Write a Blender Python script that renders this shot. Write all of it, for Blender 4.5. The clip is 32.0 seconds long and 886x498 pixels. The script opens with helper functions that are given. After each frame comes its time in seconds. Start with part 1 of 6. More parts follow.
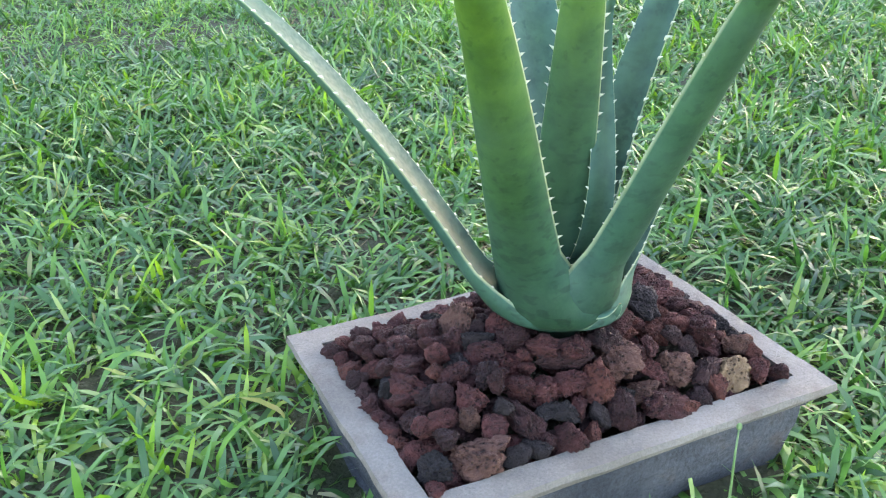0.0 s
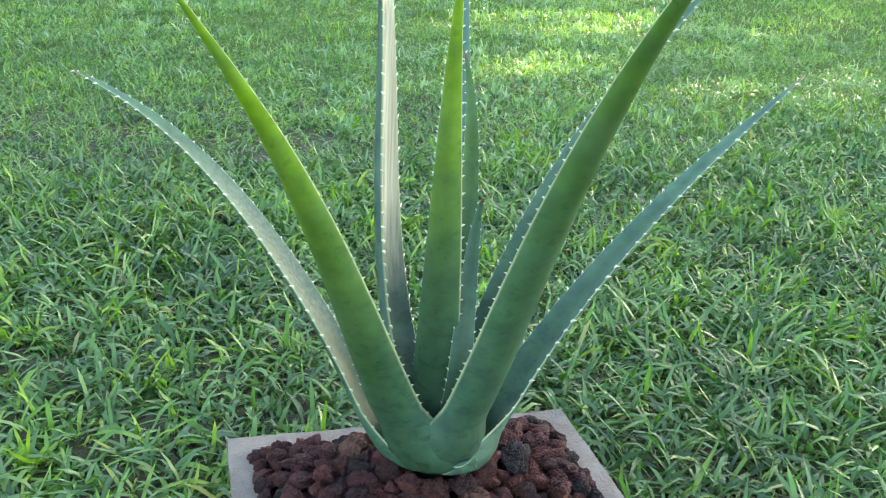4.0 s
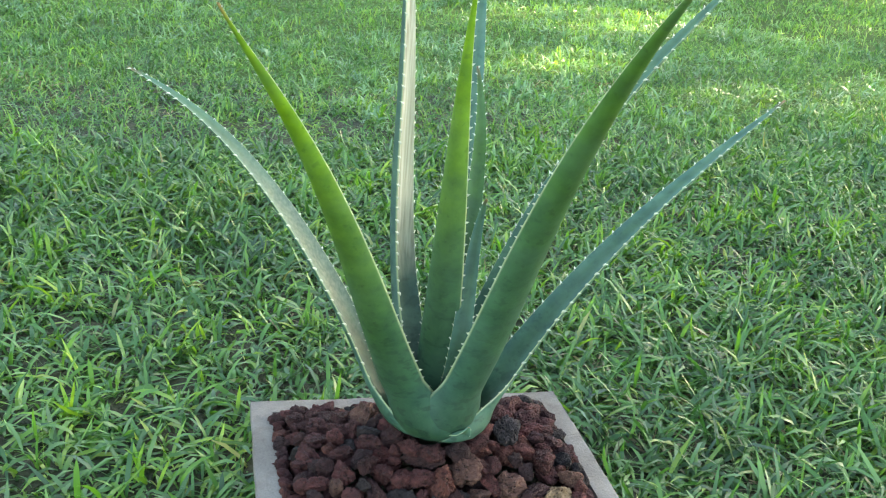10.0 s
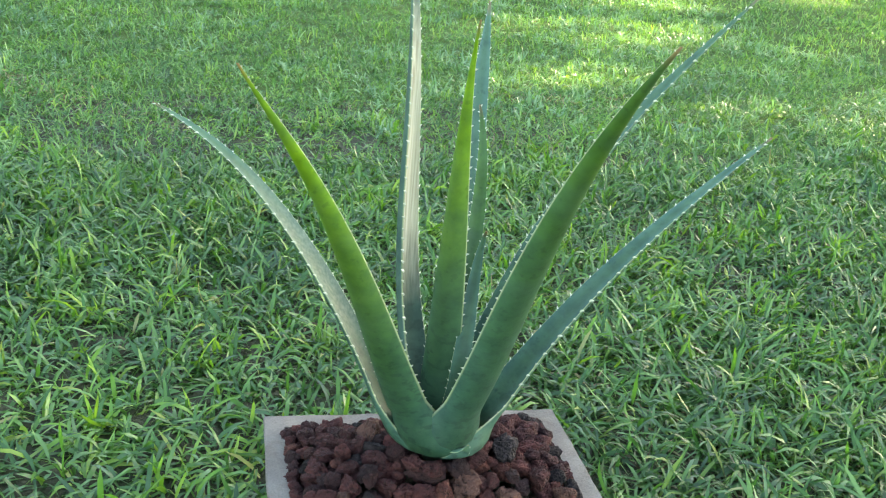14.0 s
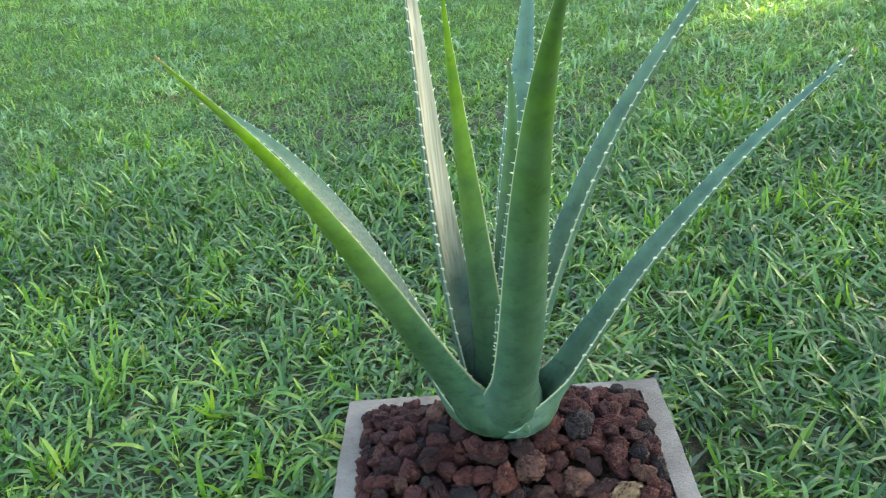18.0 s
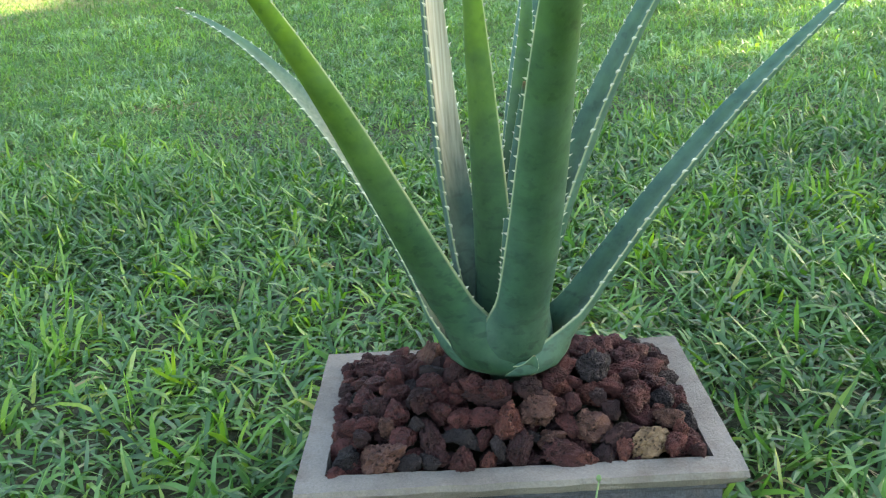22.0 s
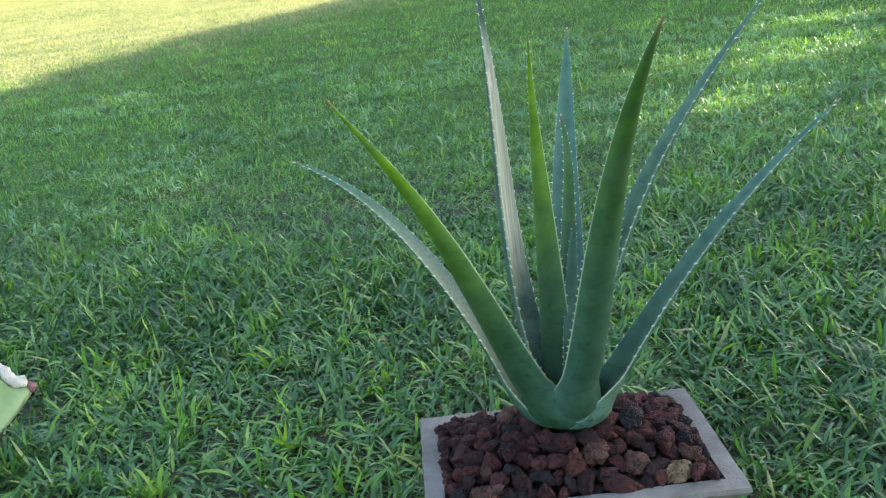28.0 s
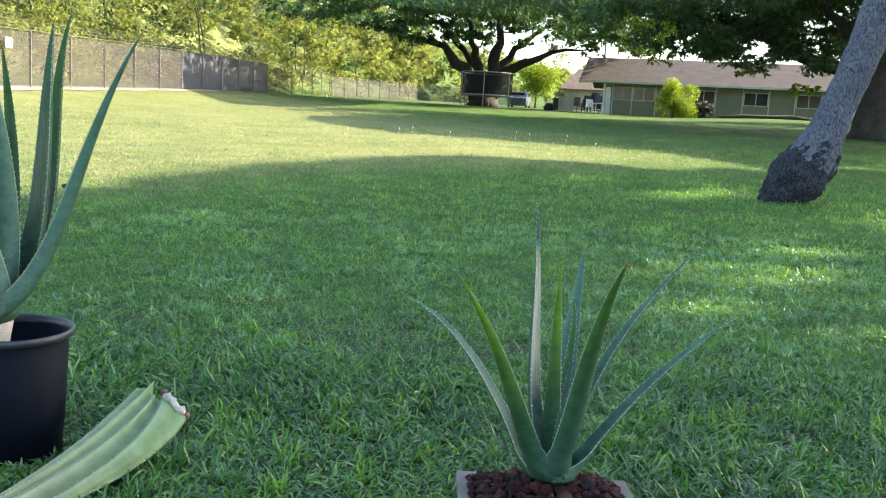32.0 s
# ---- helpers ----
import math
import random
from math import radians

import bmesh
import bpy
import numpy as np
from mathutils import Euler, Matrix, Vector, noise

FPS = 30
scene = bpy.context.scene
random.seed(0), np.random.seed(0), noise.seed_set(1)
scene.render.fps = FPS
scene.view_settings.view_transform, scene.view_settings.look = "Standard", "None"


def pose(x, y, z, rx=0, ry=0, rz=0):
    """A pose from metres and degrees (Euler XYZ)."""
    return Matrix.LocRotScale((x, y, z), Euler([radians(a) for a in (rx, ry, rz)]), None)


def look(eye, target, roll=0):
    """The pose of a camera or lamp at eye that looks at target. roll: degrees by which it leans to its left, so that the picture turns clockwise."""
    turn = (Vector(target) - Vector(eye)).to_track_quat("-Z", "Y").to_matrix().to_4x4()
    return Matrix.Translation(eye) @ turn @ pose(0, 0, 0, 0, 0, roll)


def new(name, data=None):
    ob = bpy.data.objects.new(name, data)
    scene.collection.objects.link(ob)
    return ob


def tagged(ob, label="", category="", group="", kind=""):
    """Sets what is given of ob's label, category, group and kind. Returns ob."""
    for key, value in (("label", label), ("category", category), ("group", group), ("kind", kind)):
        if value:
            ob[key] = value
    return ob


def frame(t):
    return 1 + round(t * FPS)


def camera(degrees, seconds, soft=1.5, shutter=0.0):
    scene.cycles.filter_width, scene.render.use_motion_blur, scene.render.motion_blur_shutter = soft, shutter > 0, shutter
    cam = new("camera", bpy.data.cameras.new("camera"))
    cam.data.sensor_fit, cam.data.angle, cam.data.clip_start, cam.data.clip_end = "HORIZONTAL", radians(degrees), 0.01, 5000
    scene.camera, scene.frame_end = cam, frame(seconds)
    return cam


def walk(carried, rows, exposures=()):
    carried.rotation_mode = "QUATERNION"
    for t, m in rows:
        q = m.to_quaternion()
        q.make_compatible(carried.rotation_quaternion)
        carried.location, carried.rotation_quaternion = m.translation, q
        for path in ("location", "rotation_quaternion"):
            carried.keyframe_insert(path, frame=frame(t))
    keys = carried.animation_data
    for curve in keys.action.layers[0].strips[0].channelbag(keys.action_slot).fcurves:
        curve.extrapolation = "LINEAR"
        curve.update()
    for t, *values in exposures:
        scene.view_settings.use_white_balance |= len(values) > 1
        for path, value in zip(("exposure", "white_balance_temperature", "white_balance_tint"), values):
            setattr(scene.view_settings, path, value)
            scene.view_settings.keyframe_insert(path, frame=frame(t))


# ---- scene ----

cam = camera(51.0, 32.0, soft=1.12)
PATH = [
    (0, (-0.368, -0.537, 0.546), (0.413, 1.065, -0.362), -0.5),
    (0.5, (-0.337, -0.534, 0.563), (0.421, 1.084, -0.336), 1.5),
    (1, (-0.329, -0.557, 0.567), (0.428, 1.132, -0.190), 2.9),
    (1.5, (-0.326, -0.555, 0.550), (0.411, 1.157, -0.176), 4.9),
    (2, (-0.252, -0.475, 0.523), (0.336, 1.304, -0.178), 5.3),
    (2.5, (-0.305, -0.532, 0.564), (0.305, 1.232, -0.155), 5.1),
    (3, (-0.306, -0.578, 0.601), (0.316, 1.171, -0.143), 3.2),
    (3.5, (-0.250, -0.676, 0.649), (0.319, 1.096, -0.083), 2.9),
    (5.5, (-0.191, -0.756, 0.682), (0.293, 1.045, -0.042), 3.5),
    (6, (-0.197, -0.758, 0.693), (0.291, 1.040, -0.035), 3.7),
    (6.5, (-0.207, -0.772, 0.686), (0.280, 1.012, -0.076), 4.7),
    (7, (-0.199, -0.779, 0.667), (0.280, 0.981, -0.153), 5.2),
    (7.5, (-0.205, -0.786, 0.676), (0.277, 0.926, -0.238), 5.3),
    (8, (-0.205, -0.787, 0.678), (0.278, 0.905, -0.274), 5.5),
    (8.5, (-0.207, -0.784, 0.678), (0.280, 0.920, -0.249), 5.7),
    (9, (-0.200, -0.778, 0.682), (0.278, 0.959, -0.187), 5.3),
    (9.5, (-0.214, -0.774, 0.694), (0.272, 1.002, -0.086), 5.5),
    (10, (-0.228, -0.819, 0.713), (0.249, 0.969, -0.046), 5.3),
    (10.5, (-0.233, -0.860, 0.734), (0.226, 0.935, -0.020), 5.2),
    (11, (-0.227, -0.859, 0.723), (0.191, 0.961, 0.008), 2.9),
    (11.5, (-0.250, -0.865, 0.759), (0.200, 0.938, 0.019), 3.7),
    (12, (-0.250, -0.860, 0.761), (0.203, 0.942, 0.020), 4.2),
    (12.5, (-0.253, -0.862, 0.761), (0.213, 0.940, 0.030), 5.0),
    (13, (-0.238, -0.874, 0.744), (0.219, 0.943, 0.046), 5.5),
    (13.5, (-0.249, -0.877, 0.769), (0.225, 0.923, 0.040), 6.2),
    (15.5, (-0.122, -0.781, 0.723), (0.168, 1.033, -0.068), 0.9),
    (16, (-0.160, -0.769, 0.728), (0.214, 1.022, -0.079), -0.2),
    (16.5, (-0.334, -0.782, 0.781), (0.213, 0.958, -0.039), 0.6),
    (17, (-0.236, -0.812, 0.801), (0.187, 0.959, -0.027), -1.4),
    (17.5, (-0.081, -0.845, 0.762), (-0.134, 0.992, -0.027), -6.0),
    (18, (0.004, -0.838, 0.738), (-0.095, 0.989, -0.068), -6.8),
    (18.5, (-0.010, -0.812, 0.730), (-0.121, 1.001, -0.106), -7.3),
    (19, (-0.116, -0.805, 0.710), (0.034, 0.989, -0.161), -4.5),
    (19.5, (-0.151, -0.809, 0.704), (-0.020, 0.986, -0.169), -3.6),
    (20, (-0.114, -0.859, 0.710), (-0.089, 0.961, -0.118), -3.8),
    (20.5, (-0.045, -0.885, 0.678), (-0.036, 0.973, -0.063), -3.9),
    (21, (-0.036, -0.865, 0.614), (-0.067, 1.013, -0.072), -4.1),
    (21.5, (-0.036, -0.801, 0.544), (-0.078, 1.085, -0.121), -4.1),
    (22, (-0.032, -0.782, 0.552), (-0.075, 1.102, -0.117), -4.4),
    (22.5, (-0.028, -0.787, 0.579), (-0.069, 1.095, -0.098), -4.7),
    (23, (-0.029, -0.795, 0.580), (-0.081, 1.089, -0.087), -5.0),
    (23.5, (-0.041, -0.802, 0.587), (-0.077, 1.079, -0.093), -4.9),
    (24, (-0.044, -0.803, 0.587), (-0.059, 1.069, -0.117), -5.3),
    (24.5, (-0.048, -0.793, 0.581), (-0.051, 1.071, -0.143), -6.3),
    (25, (-0.053, -0.792, 0.584), (-0.074, 1.069, -0.149), -7.2),
    (25.5, (-0.058, -0.797, 0.608), (-0.097, 1.078, -0.085), -7.9),
    (27.5, (-0.079, -0.789, 0.631), (-0.137, 1.120, 0.039), -8.5),
    (28, (-0.148, -1.049, 0.733), (-0.114, 0.859, 0.132), -7.0),
    (28.5, (-0.241, -1.334, 0.766), (-0.223, 0.576, 0.176), -3.1),
    (29, (-0.138, -1.297, 0.701), (-0.338, 0.608, 0.124), -3.7),
    (29.5, (-0.053, -1.328, 0.719), (-0.253, 0.580, 0.156), -4.1),
    (30, (-0.110, -1.544, 0.775), (-0.294, 0.390, 0.300), -3.4),
    (30.5, (-0.175, -1.708, 0.785), (-0.341, 0.241, 0.370), -2.3),
    (31, (-0.179, -1.747, 0.831), (-0.272, 0.216, 0.463), -1.4),
    (31.5, (-0.222, -1.816, 0.864), (-0.211, 0.161, 0.557), 0.3),
    (32, (-0.281, -1.859, 0.888), (-0.247, 0.122, 0.613), 3.2),
]
walk(cam, [(t, look(eye, target, roll)) for t, eye, target, roll in PATH],
     exposures=[(0.0, 3.59, 7700, 20), (1.0, 3.62, 7950, 27), (2.0, 3.34, 7950, 27), (3.0, 3.23, 7900, 18), (6.0, 3.28, 8300, 10), (7.0, 3.23, 8300, 10), (8.0, 3.42, 8300, 10),
                (9.0, 3.53, 8400, 10), (10.0, 3.22, 8400, 10), (11.0, 3.23, 8400, 10), (12.0, 3.25, 8400, 10), (13.0, 3.20, 8400, 10), (16.0, 3.26, 8300, 11), (17.0, 3.30, 8300, 11),
                (18.0, 3.14, 8300, 11), (19.0, 3.33, 8300, 11), (20.0, 3.38, 8300, 11), (21.0, 2.81, 8300, 12), (22.0, 2.97, 8200, 12), (23.0, 2.91, 8200, 12), (24.0, 2.93, 8200, 12),
                (25.0, 3.12, 8100, 12), (28.0, 2.53, 7200, 12), (29.0, 2.48, 7000, 13), (30.0, 2.38, 7100, 13), (31.0, 2.33, 7100, 13), (32.0, 2.30, 7000, 12)])

# ---------------------------------------------------------------- light
SUN_EL, SUN_AZ = radians(29), radians(22)          # azimuth from +x towards +y
TO_SUN = Vector((math.cos(SUN_EL) * math.cos(SUN_AZ), math.cos(SUN_EL) * math.sin(SUN_AZ), math.sin(SUN_EL)))
world = bpy.data.worlds.new("sky")
scene.world = world
world.use_nodes = True
wn = world.node_tree.nodes
sky = wn.new("ShaderNodeTexSky")
sky.sky_type = "NISHITA"
sky.sun_disc = False
sky.sun_elevation = SUN_EL
sky.sun_rotation = radians(90) - SUN_AZ
sky.dust_density = 0.9
world.node_tree.links.new(sky.outputs[0], wn["Background"].inputs[0])
wn["Background"].inputs[1].default_value = 0.15
sun = new("sun", bpy.data.lights.new("sun", "SUN"))
sun.data.energy, sun.data.angle, sun.data.color = 5.0, radians(0.5), (1.0, 0.89, 0.72)
sun.matrix_world = look(TO_SUN * 60, (0, 0, 0))


# ---------------------------------------------------------------- material helpers
class Mat:
    """A principled material with a few shorthands for its node tree."""

    def __init__(self, name, rough=0.6, metal=0.0, spec=0.5):
        self.m = bpy.data.materials.new(name)
        self.m.use_nodes = True
        self.t = self.m.node_tree
        self.b = self.t.nodes["Principled BSDF"]
        self.b.inputs["Roughness"].default_value = rough
        self.b.inputs["Metallic"].default_value = metal
        self.b.inputs["Specular IOR Level"].default_value = spec
        self.coord = None

    def node(self, kind, **values):
        n = self.t.nodes.new("ShaderNode" + kind)
        for k, v in values.items():
            n.inputs[k].default_value = v
        return n

    def link(self, a, b):
        self.t.links.new(a, b)

    def where(self):
        if self.coord is None:
            self.coord = self.node("TexCoord").outputs["Object"]
        return self.coord

    def noise(self, scale, detail=4.0, rough=0.6):
        n = self.node("TexNoise", Scale=scale, Detail=detail, Roughness=rough)
        self.link(self.where(), n.inputs["Vector"])
        return n.outputs["Fac"]

    def ramp(self, fac, *stops):
        r = self.node("ValToRGB")
        e = r.color_ramp.elements
        while len(e) < len(stops):
            e.new(0.5)
        for el, (pos, col) in zip(e, stops):
            el.position, el.color = pos, (*col, 1) if len(col) == 3 else col
        self.link(fac, r.inputs[0])
        return r.outputs[0]

    def mix(self, fac, a, b, how="MIX"):
        n = self.node("MixRGB")
        n.blend_type = how
        for sock, v in zip(n.inputs, (fac, a, b)):
            if isinstance(v, bpy.types.NodeSocket):
                self.link(v, sock)
            elif isinstance(v, (int, float)):
                sock.default_value = v if sock.type == "VALUE" else (v, v, v, 1)
            else:
                sock.default_value = (*v, 1)
        return n.outputs[0]

    def color(self, sock):
        self.link(sock, self.b.inputs["Base Color"])
        return self

    def bump(self, height, strength=0.4, dist=0.01):
        n = self.node("Bump", Strength=strength, Distance=dist)
        self.link(height, n.inputs["Height"])
        self.link(n.outputs[0], self.b.inputs["Normal"])
        return self

    def translucent(self, col, amount):
        tr = self.node("BsdfTranslucent")
        if isinstance(col, bpy.types.NodeSocket):
            self.link(col, tr.inputs[0])
        else:
            tr.inputs[0].default_value = (*col, 1)
        mx = self.node("MixShader", Fac=amount)
        self.link(self.b.outputs[0], mx.inputs[1])
        self.link(tr.outputs[0], mx.inputs[2])
        self.link(mx.outputs[0], self.t.nodes["Material Output"].inputs[0])
        return self


def blotchy(name, dark, light, scale, rough=0.7, bump=0.3, fine=8.0, dist=0.01, spec=0.4):
    m = Mat(name, rough, spec=spec)
    a = m.ramp(m.noise(scale), (0.3, dark), (0.7, light))
    b = m.ramp(m.noise(scale * fine, 6), (0.25, (0.72, 0.72, 0.72)), (0.75, (1.15, 1.15, 1.15)))
    m.color(m.mix(1.0, a, b, "MULTIPLY"))
    if bump:
        m.bump(m.noise(scale * fine, 6), bump, dist)
    return m.m


def island_leaf(name, stops, rough, spec, trans, tint, vary=1.0):
    """Foliage: colour by island, translucent."""
    m = Mat(name, rough, spec=spec)
    rnd = m.node("NewGeometry").outputs["Random Per Island"]
    c = m.ramp(rnd, *stops)
    big = m.ramp(m.noise(1.5, 3), (0.3, (0.58, 0.70, 0.64)), (0.7, (1.16, 1.16, 1.06)))
    c = m.mix(vary, c, big, "MULTIPLY")
    spot = m.ramp(m.noise(5.5, 3), (0.32, (0.72, 0.80, 0.92)), (0.68, (1.25, 1.15, 0.95)))
    c = m.mix(vary, c, spot, "MULTIPLY")
    m.color(c)
    m.translucent(m.mix(1.0, c, tint, "MULTIPLY"), trans)
    return m.m


# ---------------------------------------------------------------- mesh helpers
def mesh_np(name, verts, tris, mat, smooth=False):
    """A mesh of triangles from arrays."""
    me = bpy.data.meshes.new(name)
    verts, tris = np.asarray(verts, np.float32), np.asarray(tris, np.int32)
    me.vertices.add(len(verts))
    me.vertices.foreach_set("co", verts.ravel())
    me.loops.add(tris.size)
    me.loops.foreach_set("vertex_index", tris.ravel())
    me.polygons.add(len(tris))
    me.polygons.foreach_set("loop_start", np.arange(0, tris.size, 3, dtype=np.int32))
    me.polygons.foreach_set("use_smooth", np.full(len(tris), smooth))
    me.materials.append(mat)
    me.update()
    me.validate()
    return me


def part(name, bm, mat, parent=None, label="", smooth=False, bevel=0.0):
    """Links a bmesh as one mesh object, under a thing or a part."""
    if bevel:
        bmesh.ops.bevel(bm, geom=bm.edges[:], offset=bevel, segments=2, affect="EDGES", clamp_overlap=True)
    me = bpy.data.meshes.new(name)
    bm.to_mesh(me)
    bm.free()
    if smooth:
        me.shade_smooth()
    me.materials.append(mat)
    ob = new(name, me)
    if parent:
        ob.parent = parent
    if label:
        tagged(ob, label)
    return ob


def under(ob, parent, label=""):
    ob.parent = parent
    if label:
        tagged(ob, label)
    return ob


def thing(name, place, label, category, group="", kind="", rz=0.0):
    e = new(name)
    e.empty_display_size = 0.1
    e.matrix_world = pose(*place, 0, 0, rz)
    return tagged(e, label, category, group, kind)


def box(x0, x1, y0, y1, z0, z1, bm=None):
    bm = bm or bmesh.new()
    v = [bm.verts.new((x, y, z)) for z in (z0, z1) for y in (y0, y1) for x in (x0, x1)]
    for q in ((0, 2, 3, 1), (4, 5, 7, 6), (0, 1, 5, 4), (2, 6, 7, 3), (0, 4, 6, 2), (1, 3, 7, 5)):
        bm.faces.new([v[i] for i in q])
    return bm


def lathe(profile, n=32, bm=None, closed=False):
    """A closed surface of revolution from (radius, z) pairs."""
    bm = bm or bmesh.new()
    rings = [[bm.verts.new((r * math.cos(2 * math.pi * k / n), r * math.sin(2 * math.pi * k / n), z)) for k in range(n)] for r, z in profile]
    for a, b in zip(rings, rings[1:]):
        for k in range(n):
            bm.faces.new((a[k], a[(k + 1) % n], b[(k + 1) % n], b[k]))
    if closed:
        for k in range(n):
            bm.faces.new((rings[-1][k], rings[-1][(k + 1) % n], rings[0][(k + 1) % n], rings[0][k]))
    else:
        bm.faces.new(rings[0][::-1])
        bm.faces.new(rings[-1])
    return bm


def tube(points, radii, n=10, bm=None, rough=0.0, seed=0):
    """A tapered limb along points, with an uneven skin."""
    bm = bm or bmesh.new()
    rng = random.Random(seed)
    pts = [Vector(p) for p in points]
    rings = []
    side = Vector((1, 0.01, 0))
    for i, p in enumerate(pts):
        d = (pts[min(i + 1, len(pts) - 1)] - pts[max(i - 1, 0)]).normalized()
        side = (side - d * side.dot(d)).normalized()
        up = d.cross(side)
        ring = []
        for k in range(n):
            a = 2 * math.pi * k / n
            r = radii[i] * (1 + rough * rng.uniform(-1, 1))
            ring.append(bm.verts.new(p + (side * math.cos(a) + up * math.sin(a)) * r))
        rings.append(ring)
    for a, b in zip(rings, rings[1:]):
        for k in range(n):
            bm.faces.new((a[k], a[(k + 1) % n], b[(k + 1) % n], b[k]))
    bm.faces.new(rings[0][::-1])
    bm.faces.new(rings[-1])
    return bm


def bezier(P, n):
    """A smooth curve steered by any number of points."""
    out = []
    for i in range(n):
        s, q = i / (n - 1), [Vector(p) for p in P]
        while len(q) > 1:
            q = [a.lerp(b, s) for a, b in zip(q, q[1:])]
        out.append(q[0])
    return out


def land(x, y):
    """The height of the lawn: level at the planter, rising gently away, with a low bank by the fence."""
    x, y = np.asarray(x, float), np.asarray(y, float)
    z = 0.031 * np.logaddexp(0, (y - 4.5) / 1.5) * 1.5
    z = np.minimum(z, 2.05 + 0.024 * (y - 70.0).clip(0))
    bank = np.exp(-((x + 17.0 - 0.10 * (y - 34)) / 4.5) ** 2) * np.clip((y - 18) / 14, 0, 1) * np.clip((80 - y) / 25, 0, 1)
    mound = np.exp(-((x - 24.0) / 7.0) ** 2 - ((y - 60.0) / 6.0) ** 2)
    xf = np.where(y < 50, -16.6 + (y - 22) * 0.083, np.where(y < 84, -14.2 + (y - 50) * 0.133, -9.8 + (y - 84) * 0.31))
    hill = 0.55 * np.clip(xf - 1.5 - x, 0, 24) * np.clip((y - 12) / 12, 0, 1)
    return z + 0.35 * bank + 0.45 * mound + hill


# ---------------------------------------------------------------- materials
M_SOIL = blotchy("thatch and soil", (0.009, 0.011, 0.005), (0.034, 0.033, 0.015), 14, 0.9, 0.6, 6, 0.02)
M_THATCH = blotchy("thatch of old grass", (0.018, 0.031, 0.011), (0.060, 0.062, 0.028), 16, 0.9, 0.8, 9, 0.02)
# the pale bluish stop at 0.84 paints sky sheen on some blades
M_GRASS = island_leaf("grass blade", [(0.0, (0.025, 0.092, 0.034)), (0.4, (0.058, 0.172, 0.050)), (0.72, (0.090, 0.228, 0.056)),
                                      (0.84, (0.135, 0.270, 0.108)), (0.94, (0.16, 0.30, 0.045)), (0.985, (0.19, 0.29, 0.06)), (1.0, (0.28, 0.25, 0.14))], 0.36, 0.62, 0.40, (1.0, 1.15, 0.40))
# turf brightened so that its colour includes the sheen seen at grazing angles
M_TURF = island_leaf("fine mown turf with sheen in its colour", [(0.0, (0.062, 0.168, 0.066)), (0.5, (0.108, 0.260, 0.098)), (0.85, (0.160, 0.338, 0.118)), (1.0, (0.24, 0.38, 0.13))],
                     0.48, 0.45, 0.48, (1.20, 1.15, 0.30))
M_TURF_FAR = island_leaf("distant mown turf", [(0.0, (0.050, 0.130, 0.040)), (0.5, (0.084, 0.196, 0.060)), (0.85, (0.125, 0.250, 0.075)), (1.0, (0.19, 0.29, 0.09))],
                         0.75, 0.12, 0.44, (1.08, 1.12, 0.36))
M_TUFT = island_leaf("young bright grass blade", [(0.0, (0.065, 0.19, 0.040)), (0.6, (0.110, 0.26, 0.045)), (1.0, (0.19, 0.32, 0.045))], 0.42, 0.45, 0.44, (1.05, 1.15, 0.4))
# pale seed tops, lightened further to carry the sunlight on the open lawn
M_GRASS_SUNLIT_DRY = island_leaf("seeding grass with sunlight in its colour", [(0.0, (0.19, 0.215, 0.115)), (0.5, (0.28, 0.298, 0.178)), (0.85, (0.365, 0.372, 0.248)),
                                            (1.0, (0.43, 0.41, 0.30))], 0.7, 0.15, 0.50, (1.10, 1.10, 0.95))


